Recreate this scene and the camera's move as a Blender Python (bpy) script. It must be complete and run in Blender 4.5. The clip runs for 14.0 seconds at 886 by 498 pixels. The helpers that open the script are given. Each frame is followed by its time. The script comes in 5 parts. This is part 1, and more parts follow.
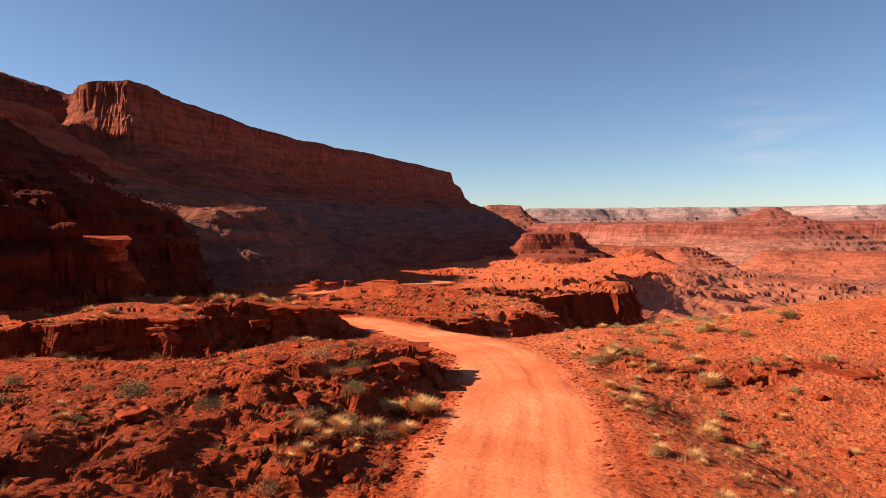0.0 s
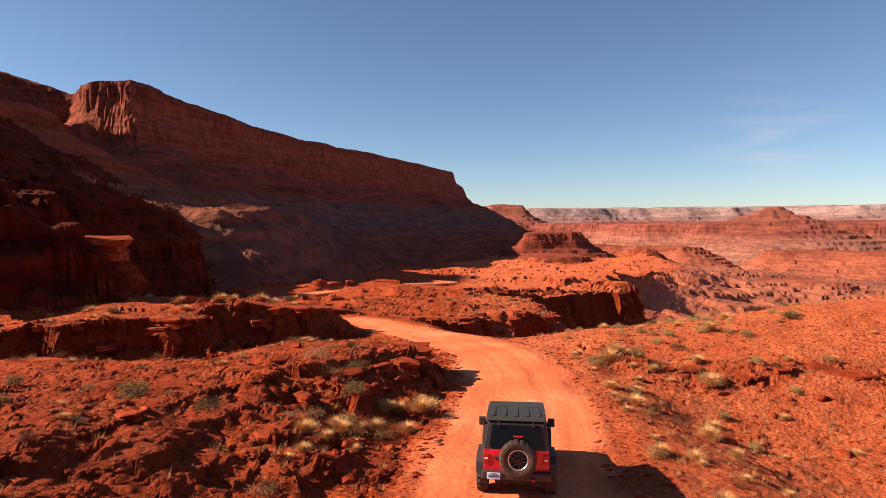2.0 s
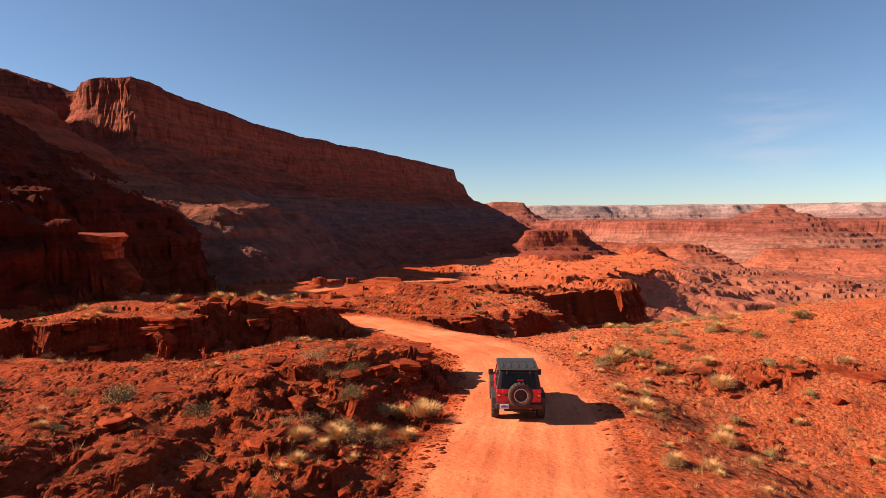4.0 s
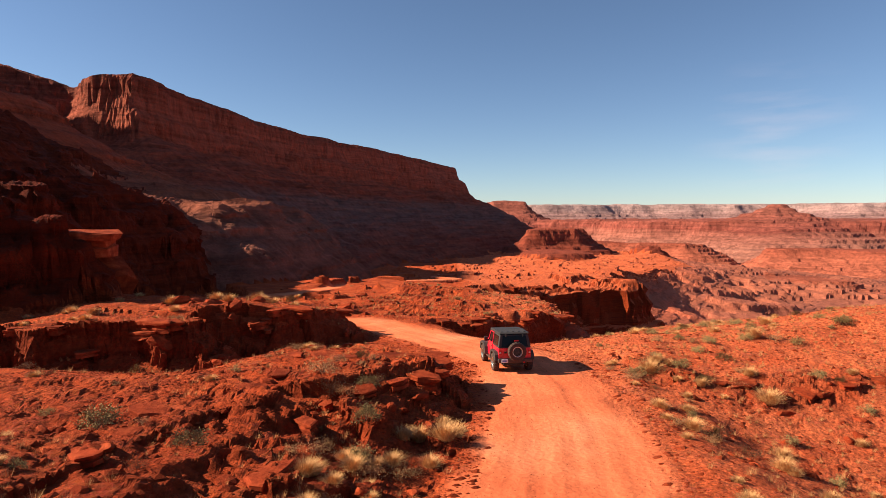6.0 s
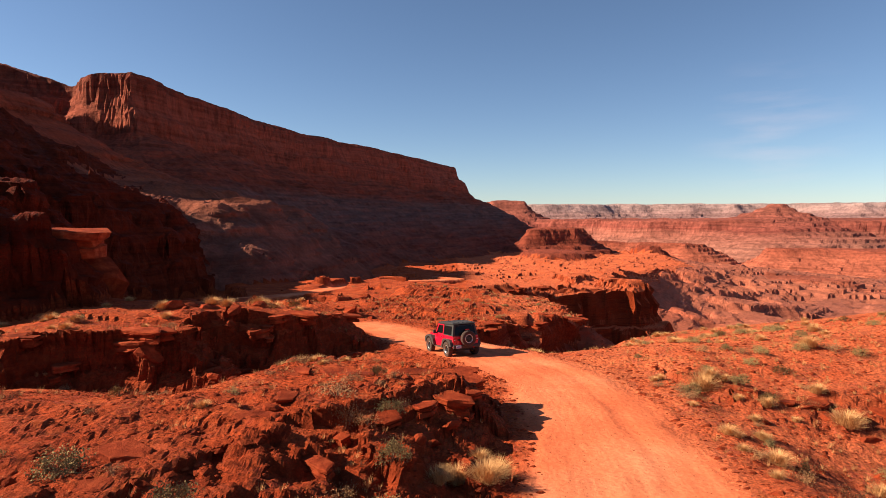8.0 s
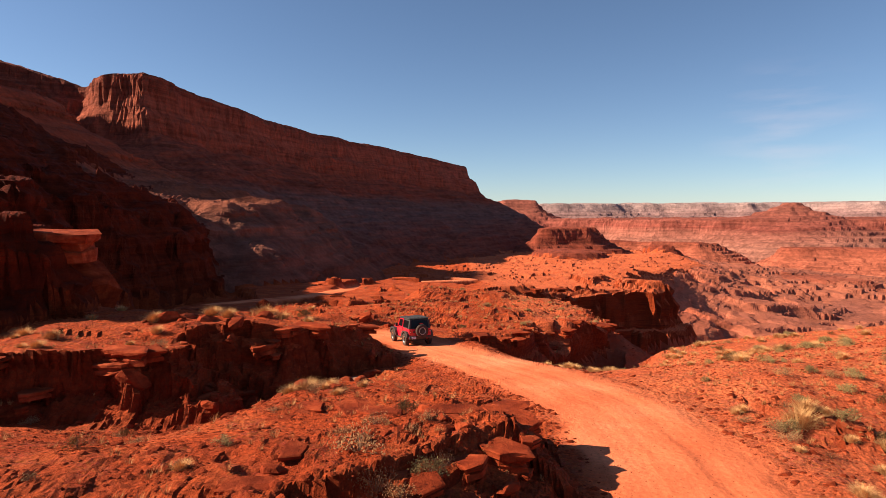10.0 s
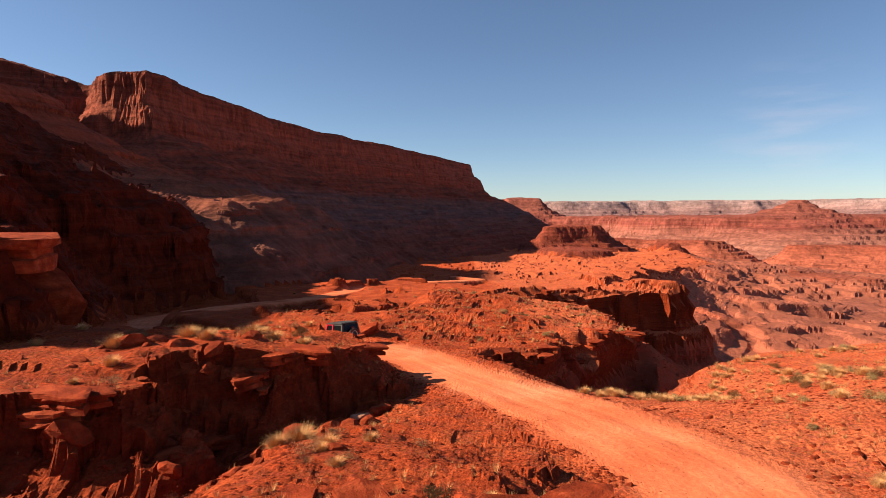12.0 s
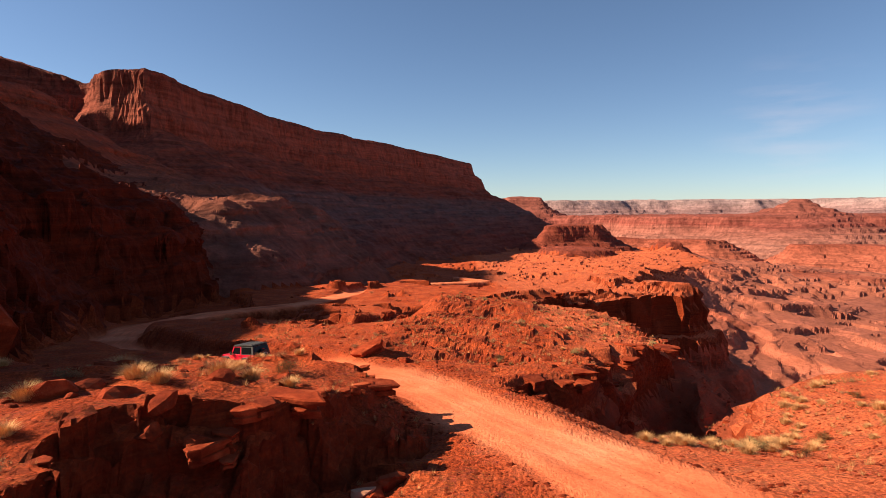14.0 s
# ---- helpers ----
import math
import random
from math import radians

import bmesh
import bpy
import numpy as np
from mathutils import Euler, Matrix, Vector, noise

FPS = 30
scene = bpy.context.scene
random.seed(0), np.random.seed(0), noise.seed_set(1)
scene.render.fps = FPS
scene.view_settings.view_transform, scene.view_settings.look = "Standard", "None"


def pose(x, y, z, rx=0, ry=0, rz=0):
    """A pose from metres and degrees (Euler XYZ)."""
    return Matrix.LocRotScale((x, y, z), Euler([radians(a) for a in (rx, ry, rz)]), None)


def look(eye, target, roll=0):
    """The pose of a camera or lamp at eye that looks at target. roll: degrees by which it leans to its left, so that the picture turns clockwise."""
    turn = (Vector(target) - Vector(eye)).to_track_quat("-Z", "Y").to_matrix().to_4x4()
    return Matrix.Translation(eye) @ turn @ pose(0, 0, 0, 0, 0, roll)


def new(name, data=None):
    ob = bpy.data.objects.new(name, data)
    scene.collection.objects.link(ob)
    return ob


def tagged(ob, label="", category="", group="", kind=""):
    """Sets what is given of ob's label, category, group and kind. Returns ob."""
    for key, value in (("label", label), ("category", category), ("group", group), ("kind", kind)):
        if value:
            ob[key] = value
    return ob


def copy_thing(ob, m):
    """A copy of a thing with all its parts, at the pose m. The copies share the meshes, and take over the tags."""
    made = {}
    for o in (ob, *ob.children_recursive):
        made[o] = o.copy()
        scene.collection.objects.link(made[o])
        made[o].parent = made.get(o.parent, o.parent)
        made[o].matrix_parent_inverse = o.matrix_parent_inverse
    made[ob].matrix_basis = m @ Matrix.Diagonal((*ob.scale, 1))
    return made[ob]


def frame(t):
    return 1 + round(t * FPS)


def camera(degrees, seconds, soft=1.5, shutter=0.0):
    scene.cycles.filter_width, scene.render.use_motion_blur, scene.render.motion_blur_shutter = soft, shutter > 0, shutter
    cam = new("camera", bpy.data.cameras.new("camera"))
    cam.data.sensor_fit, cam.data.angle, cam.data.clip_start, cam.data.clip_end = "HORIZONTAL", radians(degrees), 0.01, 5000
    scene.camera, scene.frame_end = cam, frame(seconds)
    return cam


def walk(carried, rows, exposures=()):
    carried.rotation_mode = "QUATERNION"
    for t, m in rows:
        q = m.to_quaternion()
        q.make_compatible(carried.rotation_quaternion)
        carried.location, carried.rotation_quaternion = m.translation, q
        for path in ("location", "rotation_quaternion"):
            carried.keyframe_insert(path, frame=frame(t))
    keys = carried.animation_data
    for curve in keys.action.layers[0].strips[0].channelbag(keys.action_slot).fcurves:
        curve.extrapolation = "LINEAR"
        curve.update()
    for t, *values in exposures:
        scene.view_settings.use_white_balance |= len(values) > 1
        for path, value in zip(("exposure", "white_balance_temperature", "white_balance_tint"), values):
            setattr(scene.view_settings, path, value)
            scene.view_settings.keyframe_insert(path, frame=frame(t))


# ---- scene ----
cam = camera(72.0, 14.0, soft=0.75)
PATH = [
    (0, (0.158, 0.292, 10.075), (0.135, 2.29, 9.983), -0.4),
    (0.5, (0.202, 0.309, 10.074), (0.175, 2.307, 9.981), -0.4),
    (1, (0.222, 0.316, 10.078), (0.192, 2.314, 9.986), -0.4),
    (1.5, (0.23, 0.309, 10.095), (0.201, 2.306, 10.002), -0.4),
    (2, (0.236, 0.314, 10.096), (0.206, 2.312, 10.003), -0.4),
    (2.5, (0.213, 0.348, 10.096), (0.183, 2.346, 10.002), -0.4),
    (3, (0.203, 0.634, 10.079), (0.172, 2.631, 9.982), -0.4),
    (5.5, (-0.314, 2.888, 10.021), (-0.35, 4.885, 9.916), -0.2),
    (6, (-0.673, 3.777, 9.989), (-0.709, 5.774, 9.883), -0.1),
    (6.5, (-0.974, 4.517, 9.969), (-1.008, 6.514, 9.863), -0.1),
    (7, (-1.271, 5.266, 9.925), (-1.305, 7.263, 9.821), -0.1),
    (7.5, (-1.551, 6.013, 9.89), (-1.585, 8.01, 9.786), -0.1),
    (8, (-1.8, 7.054, 9.844), (-1.834, 9.05, 9.737), -0.1),
    (10.5, (-3.111, 12.566, 9.839), (-3.187, 14.561, 9.729), -0.2),
    (11, (-3.389, 14.006, 9.867), (-3.468, 16.001, 9.753), -0.2),
    (11.5, (-3.642, 15.459, 9.92), (-3.723, 17.454, 9.804), -0.3),
    (12, (-3.878, 16.877, 9.939), (-3.96, 18.872, 9.824), -0.3),
    (12.5, (-4.141, 18.276, 9.954), (-4.225, 20.271, 9.84), -0.3),
    (13, (-4.484, 19.841, 9.988), (-4.568, 21.835, 9.873), -0.2),
    (13.5, (-4.817, 21.663, 10.012), (-4.9, 23.658, 9.895), -0.2),
    (14, (-5.154, 23.462, 10.026), (-5.237, 25.457, 9.908), -0.3),
]
walk(cam, [(t, look(e, a, r)) for t, e, a, r in PATH])

# ---- light ----
SUN_ELEV, SUN_AZ = 30.0, 270.0  # degrees; azimuth clockwise from +y
world = bpy.data.worlds.new("sky")
scene.world = world
world.use_nodes = True
wn = world.node_tree.nodes
wn.clear()
sky = wn.new("ShaderNodeTexSky")
sky.sky_type, sky.sun_disc = "NISHITA", False
sky.sun_elevation, sky.sun_rotation = radians(SUN_ELEV), radians(SUN_AZ)
sky.altitude, sky.air_density, sky.dust_density, sky.ozone_density = 1200, 0.9, 0.35, 2.7
bg = wn.new("ShaderNodeBackground")
bg.inputs["Strength"].default_value = 0.053
wout = wn.new("ShaderNodeOutputWorld")
wl = world.node_tree.links
tint = wn.new("ShaderNodeMix")
tint.data_type, tint.blend_type = "RGBA", "MULTIPLY"
tint.inputs["Factor"].default_value, tint.inputs["B"].default_value = 1.0, (0.985, 0.98, 0.99, 1)
wl.new(sky.outputs[0], tint.inputs["A"])
# a thin wisp of cloud low in the north-east
way = wn.new("ShaderNodeTexCoord")
squash = wn.new("ShaderNodeMapping")
squash.inputs["Scale"].default_value = (5.0, 5.0, 26.0)
wl.new(way.outputs["Generated"], squash.inputs["Vector"])
wisp = wn.new("ShaderNodeTexNoise")
wisp.inputs["Scale"].default_value, wisp.inputs["Detail"].default_value = 1.6, 6
wl.new(squash.outputs[0], wisp.inputs["Vector"])
apart = wn.new("ShaderNodeVectorMath")
apart.operation = "DISTANCE"
apart.inputs[1].default_value = (0.455, 0.882, 0.115)
wl.new(way.outputs["Generated"], apart.inputs[0])
fade = wn.new("ShaderNodeMapRange")
fade.inputs["From Min"].default_value, fade.inputs["From Max"].default_value = 0.12, 0.0
wl.new(apart.outputs["Value"], fade.inputs["Value"])
shape = wn.new("ShaderNodeMapRange")
shape.inputs["From Min"].default_value, shape.inputs["From Max"].default_value, shape.inputs["To Max"].default_value = 0.45, 0.85, 0.3
wl.new(wisp.outputs["Fac"], shape.inputs["Value"])
both = wn.new("ShaderNodeMath")
both.operation = "MULTIPLY"
wl.new(fade.outputs[0], both.inputs[0])
wl.new(shape.outputs[0], both.inputs[1])
cloud = wn.new("ShaderNodeMix")
cloud.data_type = "RGBA"
cloud.inputs["B"].default_value = (8.6, 6.8, 6.9, 1)
wl.new(both.outputs[0], cloud.inputs["Factor"])
wl.new(tint.outputs["Result"], cloud.inputs["A"])
wl.new(cloud.outputs["Result"], bg.inputs[0])
world.node_tree.links.new(bg.outputs[0], wout.inputs[0])
sun_data = bpy.data.lights.new("sun", "SUN")
sun_data.energy, sun_data.angle, sun_data.color = 5.0, radians(0.53), (1.0, 0.87, 0.68)
sun = new("sun", sun_data)
_a, _e = radians(SUN_AZ), radians(SUN_ELEV)
SUN_DIR = Vector((math.sin(_a) * math.cos(_e), math.cos(_a) * math.cos(_e), math.sin(_e)))
sun.matrix_world = look(SUN_DIR * 300, (0, 0, 0))
scene.view_settings.exposure = 1.2


# ---- noise and plan arithmetic ----
def hashed(ix, iy, seed):
    h = (ix.astype(np.int64) * 374761393 + iy.astype(np.int64) * 668265263 + seed * 1274126177) & 0x7FFFFFFF
    h = ((h ^ (h >> 13)) * 1274126177) & 0x7FFFFFFF
    return ((h ^ (h >> 16)) & 0xFFFF) / 65535.0


def vnoise(x, y, seed=0):
    """Smooth value noise, -1 to 1, one cell a unit."""
    ix, iy = np.floor(x), np.floor(y)
    fx, fy = x - ix, y - iy
    fx, fy = fx * fx * fx * (fx * (fx * 6 - 15) + 10), fy * fy * fy * (fy * (fy * 6 - 15) + 10)
    a, b = hashed(ix, iy, seed), hashed(ix + 1, iy, seed)
    c, d = hashed(ix, iy + 1, seed), hashed(ix + 1, iy + 1, seed)
    return 2 * (a + (b - a) * fx + (c - a) * fy + (a - b - c + d) * fx * fy) - 1


def fbm(x, y, size, octaves=4, seed=0, gain=0.5):
    total, amp, f = 0 * x, 1.0, 1.0 / size
    for n in range(octaves):
        total = total + amp * vnoise(x * f + 13.7 * n, y * f - 7.3 * n, seed + n)
        amp, f = amp * gain, f * 2.03
    return total


def cells(x, y, size, seed=0):
    """Broken rock: a random value for each cell and the distance to the cell's border, both 0 to 1."""
    x, y = x / size, y / size
    ix, iy = np.floor(x), np.floor(y)
    d1, d2, val = np.full(np.shape(x), 9.0), np.full(np.shape(x), 9.0), np.zeros(np.shape(x))
    for ox in (-1, 0, 1):
        for oy in (-1, 0, 1):
            px, py = ix + ox, iy + oy
            d = np.hypot(px + hashed(px, py, seed) - x, py + hashed(px, py, seed + 5) - y)
            near = d < d1
            d2 = np.where(near, d1, np.minimum(d2, d))
            val = np.where(near, hashed(px, py, seed + 9), val)
            d1 = np.where(near, d, d1)
    return val, np.clip((d2 - d1) * 2.0, 0, 1)


def sstep(a, b, v):
    u = np.clip((v - a) / (b - a), 0, 1)
    return u * u * (3 - 2 * u)


def line_dist(x, y, pts):
    """Distance to a polyline and the value (third column) at the nearest place."""
    best, val = np.full(np.shape(x), 1e9), np.zeros(np.shape(x))
    for a, b in zip(pts[:-1], pts[1:]):
        dx, dy = b[0] - a[0], b[1] - a[1]
        u = np.clip(((x - a[0]) * dx + (y - a[1]) * dy) / (dx * dx + dy * dy), 0, 1)
        d = np.hypot(x - a[0] - u * dx, y - a[1] - u * dy)
        near = d < best
        best = np.where(near, d, best)
        if len(a) > 2:
            val = np.where(near, a[2] + u * (b[2] - a[2]), val)
    return best, val


def area_dist(x, y, pts):
    """Signed distance to a closed outline, negative inside."""
    d, _ = line_dist(x, y, [p[:2] for p in pts] + [pts[0][:2]])
    inside = np.zeros(np.shape(x), bool)
    for a, b in zip(pts, pts[1:] + pts[:1]):
        if a[1] != b[1]:
            cross = ((a[1] > y) != (b[1] > y)) & (x < (b[0] - a[0]) * (y - a[1]) / (b[1] - a[1]) + a[0])
            inside ^= cross
    return np.where(inside, -d, d)


def steps(z, height, sharp=0.75):
    """Strata: a height turned into treads and risers."""
    k = z / height
    f = k - np.floor(k)
    g = np.where(f < sharp, f * 0.25 / sharp, 0.25 + (f - sharp) / (1 - sharp) * 0.75)
    return (np.floor(k) + g) * height


# ---- the plan ----
ROAD = [(-1.5, -30, 6.8), (0, -6, 5.2), (1.0, 8, 4.15), (1.8, 16, 3.5), (3.0, 23, 2.95), (3.2, 29, 2.85), (2.6, 34, 2.75), (0.4, 40, 2.25),
        (-2.0, 44.5, 1.8), (-4.4, 49, 1.4), (-6.9, 53.5, 1.1), (-9.9, 57.5, 0.75), (-14.4, 62, 0.05), (-20, 66, -1.05), (-29, 70.0, -2.0), (-40, 80, -2.6),
        (-47, 97, -4.2), (-45, 115, -5.2), (-34, 135, -6.4), (-32, 172, -9.3), (-20, 214, -12.2), (0, 232, -13.2), (-10, 300, -19)]
RIM_EDGE = [(400, 25), (150, 45), (70, 58), (40, 68), (28, 70), (20, 68.5), (14, 63), (9.8, 55), (7.7, 52.8), (4.6, 50.4), (2.6, 49.9), (0.2, 50.3), (-1.2, 51.8), (-2.1, 54), (0.8, 57.2), (3, 63), (6.5, 69.7), (10, 75), (13.6, 79.3), (14.4, 84),
            (13.2, 90), (15.0, 99), (15.2, 108), (10, 117), (1, 120), (-8, 124), (-12, 132), (-7, 143), (8, 157), (27, 176), (45, 183), (54, 187), (57.5, 191.5), (54, 203), (42, 222), (50, 280), (80, 380), (190, 620), (330, 900), (420, 1250), (340, 1650), (60, 2000), (-600, 2600), (-1200, 2000), (-900, 400), (-900, -400), (400, -400)]
BENCH_FOOT = [(-20, -60), (-22, 20), (-23.5, 43.5), (-29, 50), (-46, 84), (-60, 118), (-66, 165), (-80, 215), (-120, 320), (-200, 430), (-700, 600), (-700, -60)]
MESA_NEAR = [(-174, -300), (-176, 150), (-174, 268), (-205, 330), (-250, 400), (-500, 430), (-800, 300), (-800, -300)]
MESA_BIG = [(-377, 722), (-377, 833), (-333, 1011), (-303, 1151), (-187, 1402), (2, 1895), (-102, 2380), (-1530, 2550), (-1530, 1190), (-561, 884), (-435, 744)]
MESA_SET = [(-503, 800), (-590, 775), (-900, 690), (-900, 980), (-540, 860)]
# Added outside the view to throw shade over the hillside and talus.
SHADE_MESA = [(-440, 200), (-440, 405), (-560, 470), (-640, 600), (-730, 712), (-900, 712), (-900, 200)]
LEDGE_B = [(-60, 23), (-26, 29), (-16.2, 33.6), (-13.0, 38.2), (-11.0, 42), (-9.0, 46), (-8.8, 50), (-11, 53), (-17, 56), (-26, 58), (-40, 60), (-60, 60)]
UPPER = [(-18, 88), (-13, 96), (-14, 112), (-18, 126), (-16, 137), (-7, 146), (8, 160), (27, 179), (45, 186), (58, 192), (44, 222), (30, 240), (-60, 300), (-60, 160), (-30, 112)]
SPUR = [(13.4, 78.6, -2.9), (15.4, 81.5, -4.3), (19.5, 87, -7.2), (26, 95, -12.5), (33, 104, -20)]
MOUND = [(9, 30.5), (13, 29), (18, 30), (24, 27), (40, 24), (300, 20), (300, 70), (3, 70), (6, 42), (7.5, 34)]


def mesa_profile(d, top, cliff, slope, wide, lie=None, reach=100.0):
    """Height of a mesa at the distance d outside its rim: cap, cliff in two tiers, talus, which may flatten to lie as far as reach."""
    a, b = cliff * 0.6, cliff * 0.4
    z = top + np.clip(-d * 0.04, 0, 7)
    w = np.maximum(a * 0.14, wide)
    z = z - a * sstep(0, w, d) - b * sstep(w + 3, w + 3 + np.maximum(b * 0.35, wide), d)
    foot = w + 3 + b * 0.2
    e = np.clip(d - foot, 0, None)
    return z - (e * slope if lie is None else np.minimum(e, 34) * slope + np.clip(e - 34, 0, reach - 34) * lie + np.clip(e - reach, 0, None) * 0.85)


def height(x, y, full=False):
    """Height of the land, the region that it belongs to, and the road's share."""
    g = np.interp(y, [-60, 0, 10, 23, 33, 45, 55, 80, 100, 140, 190, 300, 600, 1000, 1500, 2500], [7, 5, 4, 3.0, 2.8, 1.8, 0.7, 0.1, -3.2, -8.3, -12, -22, -44, -62, -72, -98])
    big = fbm(x, y, 60, 4, 3)
    mid = fbm(x, y, 9, 4, 11)
    fine = fbm(x, y, 1.7, 4, 21)
    c1, e1 = cells(x + 0.3 * fine, y + 0.3 * mid, 1.5, 5)
    c2, e2 = cells(x + 0.1 * fine, y, 0.55, 6)
    c3, e3 = cells(x + 2 * mid, y + mid, 7.0, 7)
    rubble = np.full(np.shape(x), 0.12)
    far = sstep(60, 300, y)
    soft = 1 + np.clip((np.hypot(x, y) - 45) / 70, 0, 3.5)
    z = g + big * (0.25 + 3 * far) + mid * 0.18
    # terraces on the headland and the flats behind it
    zt = steps(z + big * 0.8 + 0.5 * mid + 0.5 * c3 + 0.15 * c1, 1.9, 0.86)
    z = z + (zt - z) * sstep(64, 78, y)
    d = area_dist(x, y, UPPER) + 1.6 * mid + 0.5 * fine + 1.2 * (c1 - 0.5)
    z = z - 0.6 + 2.0 * (0.6 * sstep(0.4, -0.3, d) + 0.4 * sstep(-1.2, -1.8, d)) * sstep(60, 75, y) + 0.6 * sstep(75, 60, y)
    # the shelf between the gully and the hollow behind it
    w = sstep(-15, -8, x) * sstep(59, 67, y) * sstep(132, 120, y)
    zs = np.interp(y, [58, 66, 78, 95, 110, 125], [0.0, -0.8, -1.1, -2.2, -3.2, -4.4]) - 0.1 * (x - 4) + 0.25 * mid + 0.5 * (steps(0.9 * mid + 0.5 * (c1 - 0.5), 0.5, 0.7))
    z = z + (zs - z) * w
    # distance from the road, and its left side
    rd, rz = line_dist(x, y, ROAD)
    half = np.interp(y, [0, 20, 30, 60, 120], [2.6, 2.7, 2.6, 2.3, 2.6])
    left = x < np.interp(y, [p[1] for p in ROAD[:14]], [p[0] for p in ROAD[:14]])
    # rocky bank left of the road
    top = np.interp(y, [0, 12, 18, 28, 31, 34, 38, 42, 46, 60], [6, 5.4, 4.95, 4.5, 4.0, 3.4, 2.6, 1.9, 1.3, 0])
    top = top - 1.1 * sstep(-8, -12.5, x) * sstep(23, 30, y) * sstep(42, 36, y)
    wide = np.interp(y, [0, 14, 20, 23, 25.5, 27, 28.5, 30, 36], [7.5, 7.5, 6.5, 5.5, 3.2, 1.8, 1.5, 3.5, 6])
    de = (rd - half - 0.3 + 0.5 * mid + 0.35 * (c1 - 0.5)) / wide
    u = np.clip(de, 0, 1)
    zb = rz + (top - rz) * (0.3 * u + 0.7 * steps(u + (0.10 * fine + 0.12 * (c1 - 0.5)) * (u > 0.02) * (u < 0.98), 0.25, 0.72)) + 0.22 * mid
    on = left & (y < 47)
    rubble = np.where(on, rubble + 0.58 * sstep(0.05, 0.2, de) * sstep(3.2, 1.8, de) * np.interp(y, [0, 26, 31, 35], [1, 0.8, 0.3, 0.05]), rubble)
    z = np.where(on, np.where(de > 0, zb, np.minimum(z, rz + 0.1)), z)
    # ground right of the road and the mound
    drop = sstep(5.6, 13.0, x) * sstep(33, 23, y)
    z = z - 1.7 * drop
    d = area_dist(x, y, MOUND) + 0.9 * mid + 0.45 * fine + 0.7 * (c1 - 0.5)
    crest = np.interp(y, [20, 30, 38, 45, 51, 58.5, 70], [3.0, 3.15, 3.2, 2.2, 0.5, -1.3, -3.0]) + np.clip(x - 12, 0, 30) * 0.11 + 0.2 * mid
    slope = np.interp(y, [20, 29, 31, 34, 38, 45], [1.5, 1.75, 2.1, 2.8, 3.2, 3.3])
    f = sstep(8.5, 12.5, x) * sstep(40, 35, y)
    crest = crest * (1 - f) + f * (slope + 0.25 * sstep(10, 13, x) + 0.2 * mid + np.clip(x - 14, 0, 30) * 0.06)
    k = sstep(1.0, -1.0, d / np.interp(y, [33, 38], [0.3, 3.0]))
    z = np.where(x > 4, z + k * (np.maximum(crest, np.where(y > 45, -9, z)) - z), z)
    rubble = np.where((x > 4) & (y < 62), rubble + 0.7 * sstep(2.5, 0.8, np.abs(d + 0.3)) * sstep(35, 32, y) * sstep(7, 9, x) + 0.25 * drop, rubble)
    # ledge that the road bends round
    d = area_dist(x, y, LEDGE_B) + 1.5 * mid + 0.5 * fine + 0.9 * (c1 - 0.5) + 3.2 * (c3 - 0.5)
    top_b = 4.6 + 0.4 * mid + 0.5 * (c3 - 0.5) - 0.2 * np.clip(x + 13.5, 0, 6) - (0.12 + 0.10 * sstep(-11, -14, x)) * np.clip(y - 44, 0, 8) - 0.5 * np.clip(y - 52, 0, 8) + 0.02 * np.clip(-x - 16, 0, 40)
    wall = 0.27 * sstep(-0.3, 0.05, d) + 0.22 * sstep(0.8, 1.15, d + 0.6 * mid) + 0.18 * sstep(1.7, 2.1, d - 0.6 * mid + 0.3 * fine) + 0.15 * sstep(2.8, 3.3, d + 0.5 * mid)
    z = z - 0.5 * np.exp(-((d - 2.2) / 1.5) ** 2) * (left & (y < 43))
    zb = top_b - (top_b - 1.5) * wall - np.clip(d - 0.1, 0, 9) * 0.5
    zb = np.where(d > 5, -99, zb)
    rubble = np.where(zb > z, rubble + 0.9 * sstep(-0.8, 0.3, d), rubble)
    z = np.maximum(z, zb)
    z = z - 1.35 * sstep(-3, 3, x) * sstep(39, 48, y) * sstep(62, 54, y) * sstep(16, 9, x)
    region = np.zeros(np.shape(x), np.int8)
    # canyon edge
    d = area_dist(x, y, RIM_EDGE) + (0.7 * mid + 0.08 * fine + 0.04 * (c1 - 0.5) + 1.1 * (c3 - 0.5)) * np.clip(y / 60, 0.6, 2.0) + 8 * big * sstep(200, 500, y)
    out = np.clip(d, 0, None)
    d = d / soft / (1 + 1.2 * sstep(150, 178, y))
    cl = np.interp(y, [0, 50, 56, 62, 80, 100, 130, 160, 190, 300, 700], [2.5, 2.8, 4, 5.5, 8, 12, 15, 22, 27, 16, 4])
    cl = np.where((x > 10.5) & (y < 76) & (y < 63 + (x - 10.5) * 4), 2.0, cl)
    down = cl * (0.35 * sstep(0, 0.5, d) + 0.3 * sstep(0.8, 1.3, d + 0.2 * mid) + 0.2 * sstep(1.8, 2.3, d - 0.3 * mid) + 0.15 * sstep(3.0, 3.6, d)) + np.clip(out - 1.5, 0, 60) * 0.45 + np.clip(out - 40, 0, 700) * 0.3
    valley = fbm(x, y, 240, 6, 31)
    gorge = np.abs(fbm(x, y, 420, 5, 41))
    floor = -76 - 26 * sstep(250, 900, y) + 16 * sstep(1500, 2600, y) + 11 * valley
    table = fbm(x, y, 330, 5, 47)
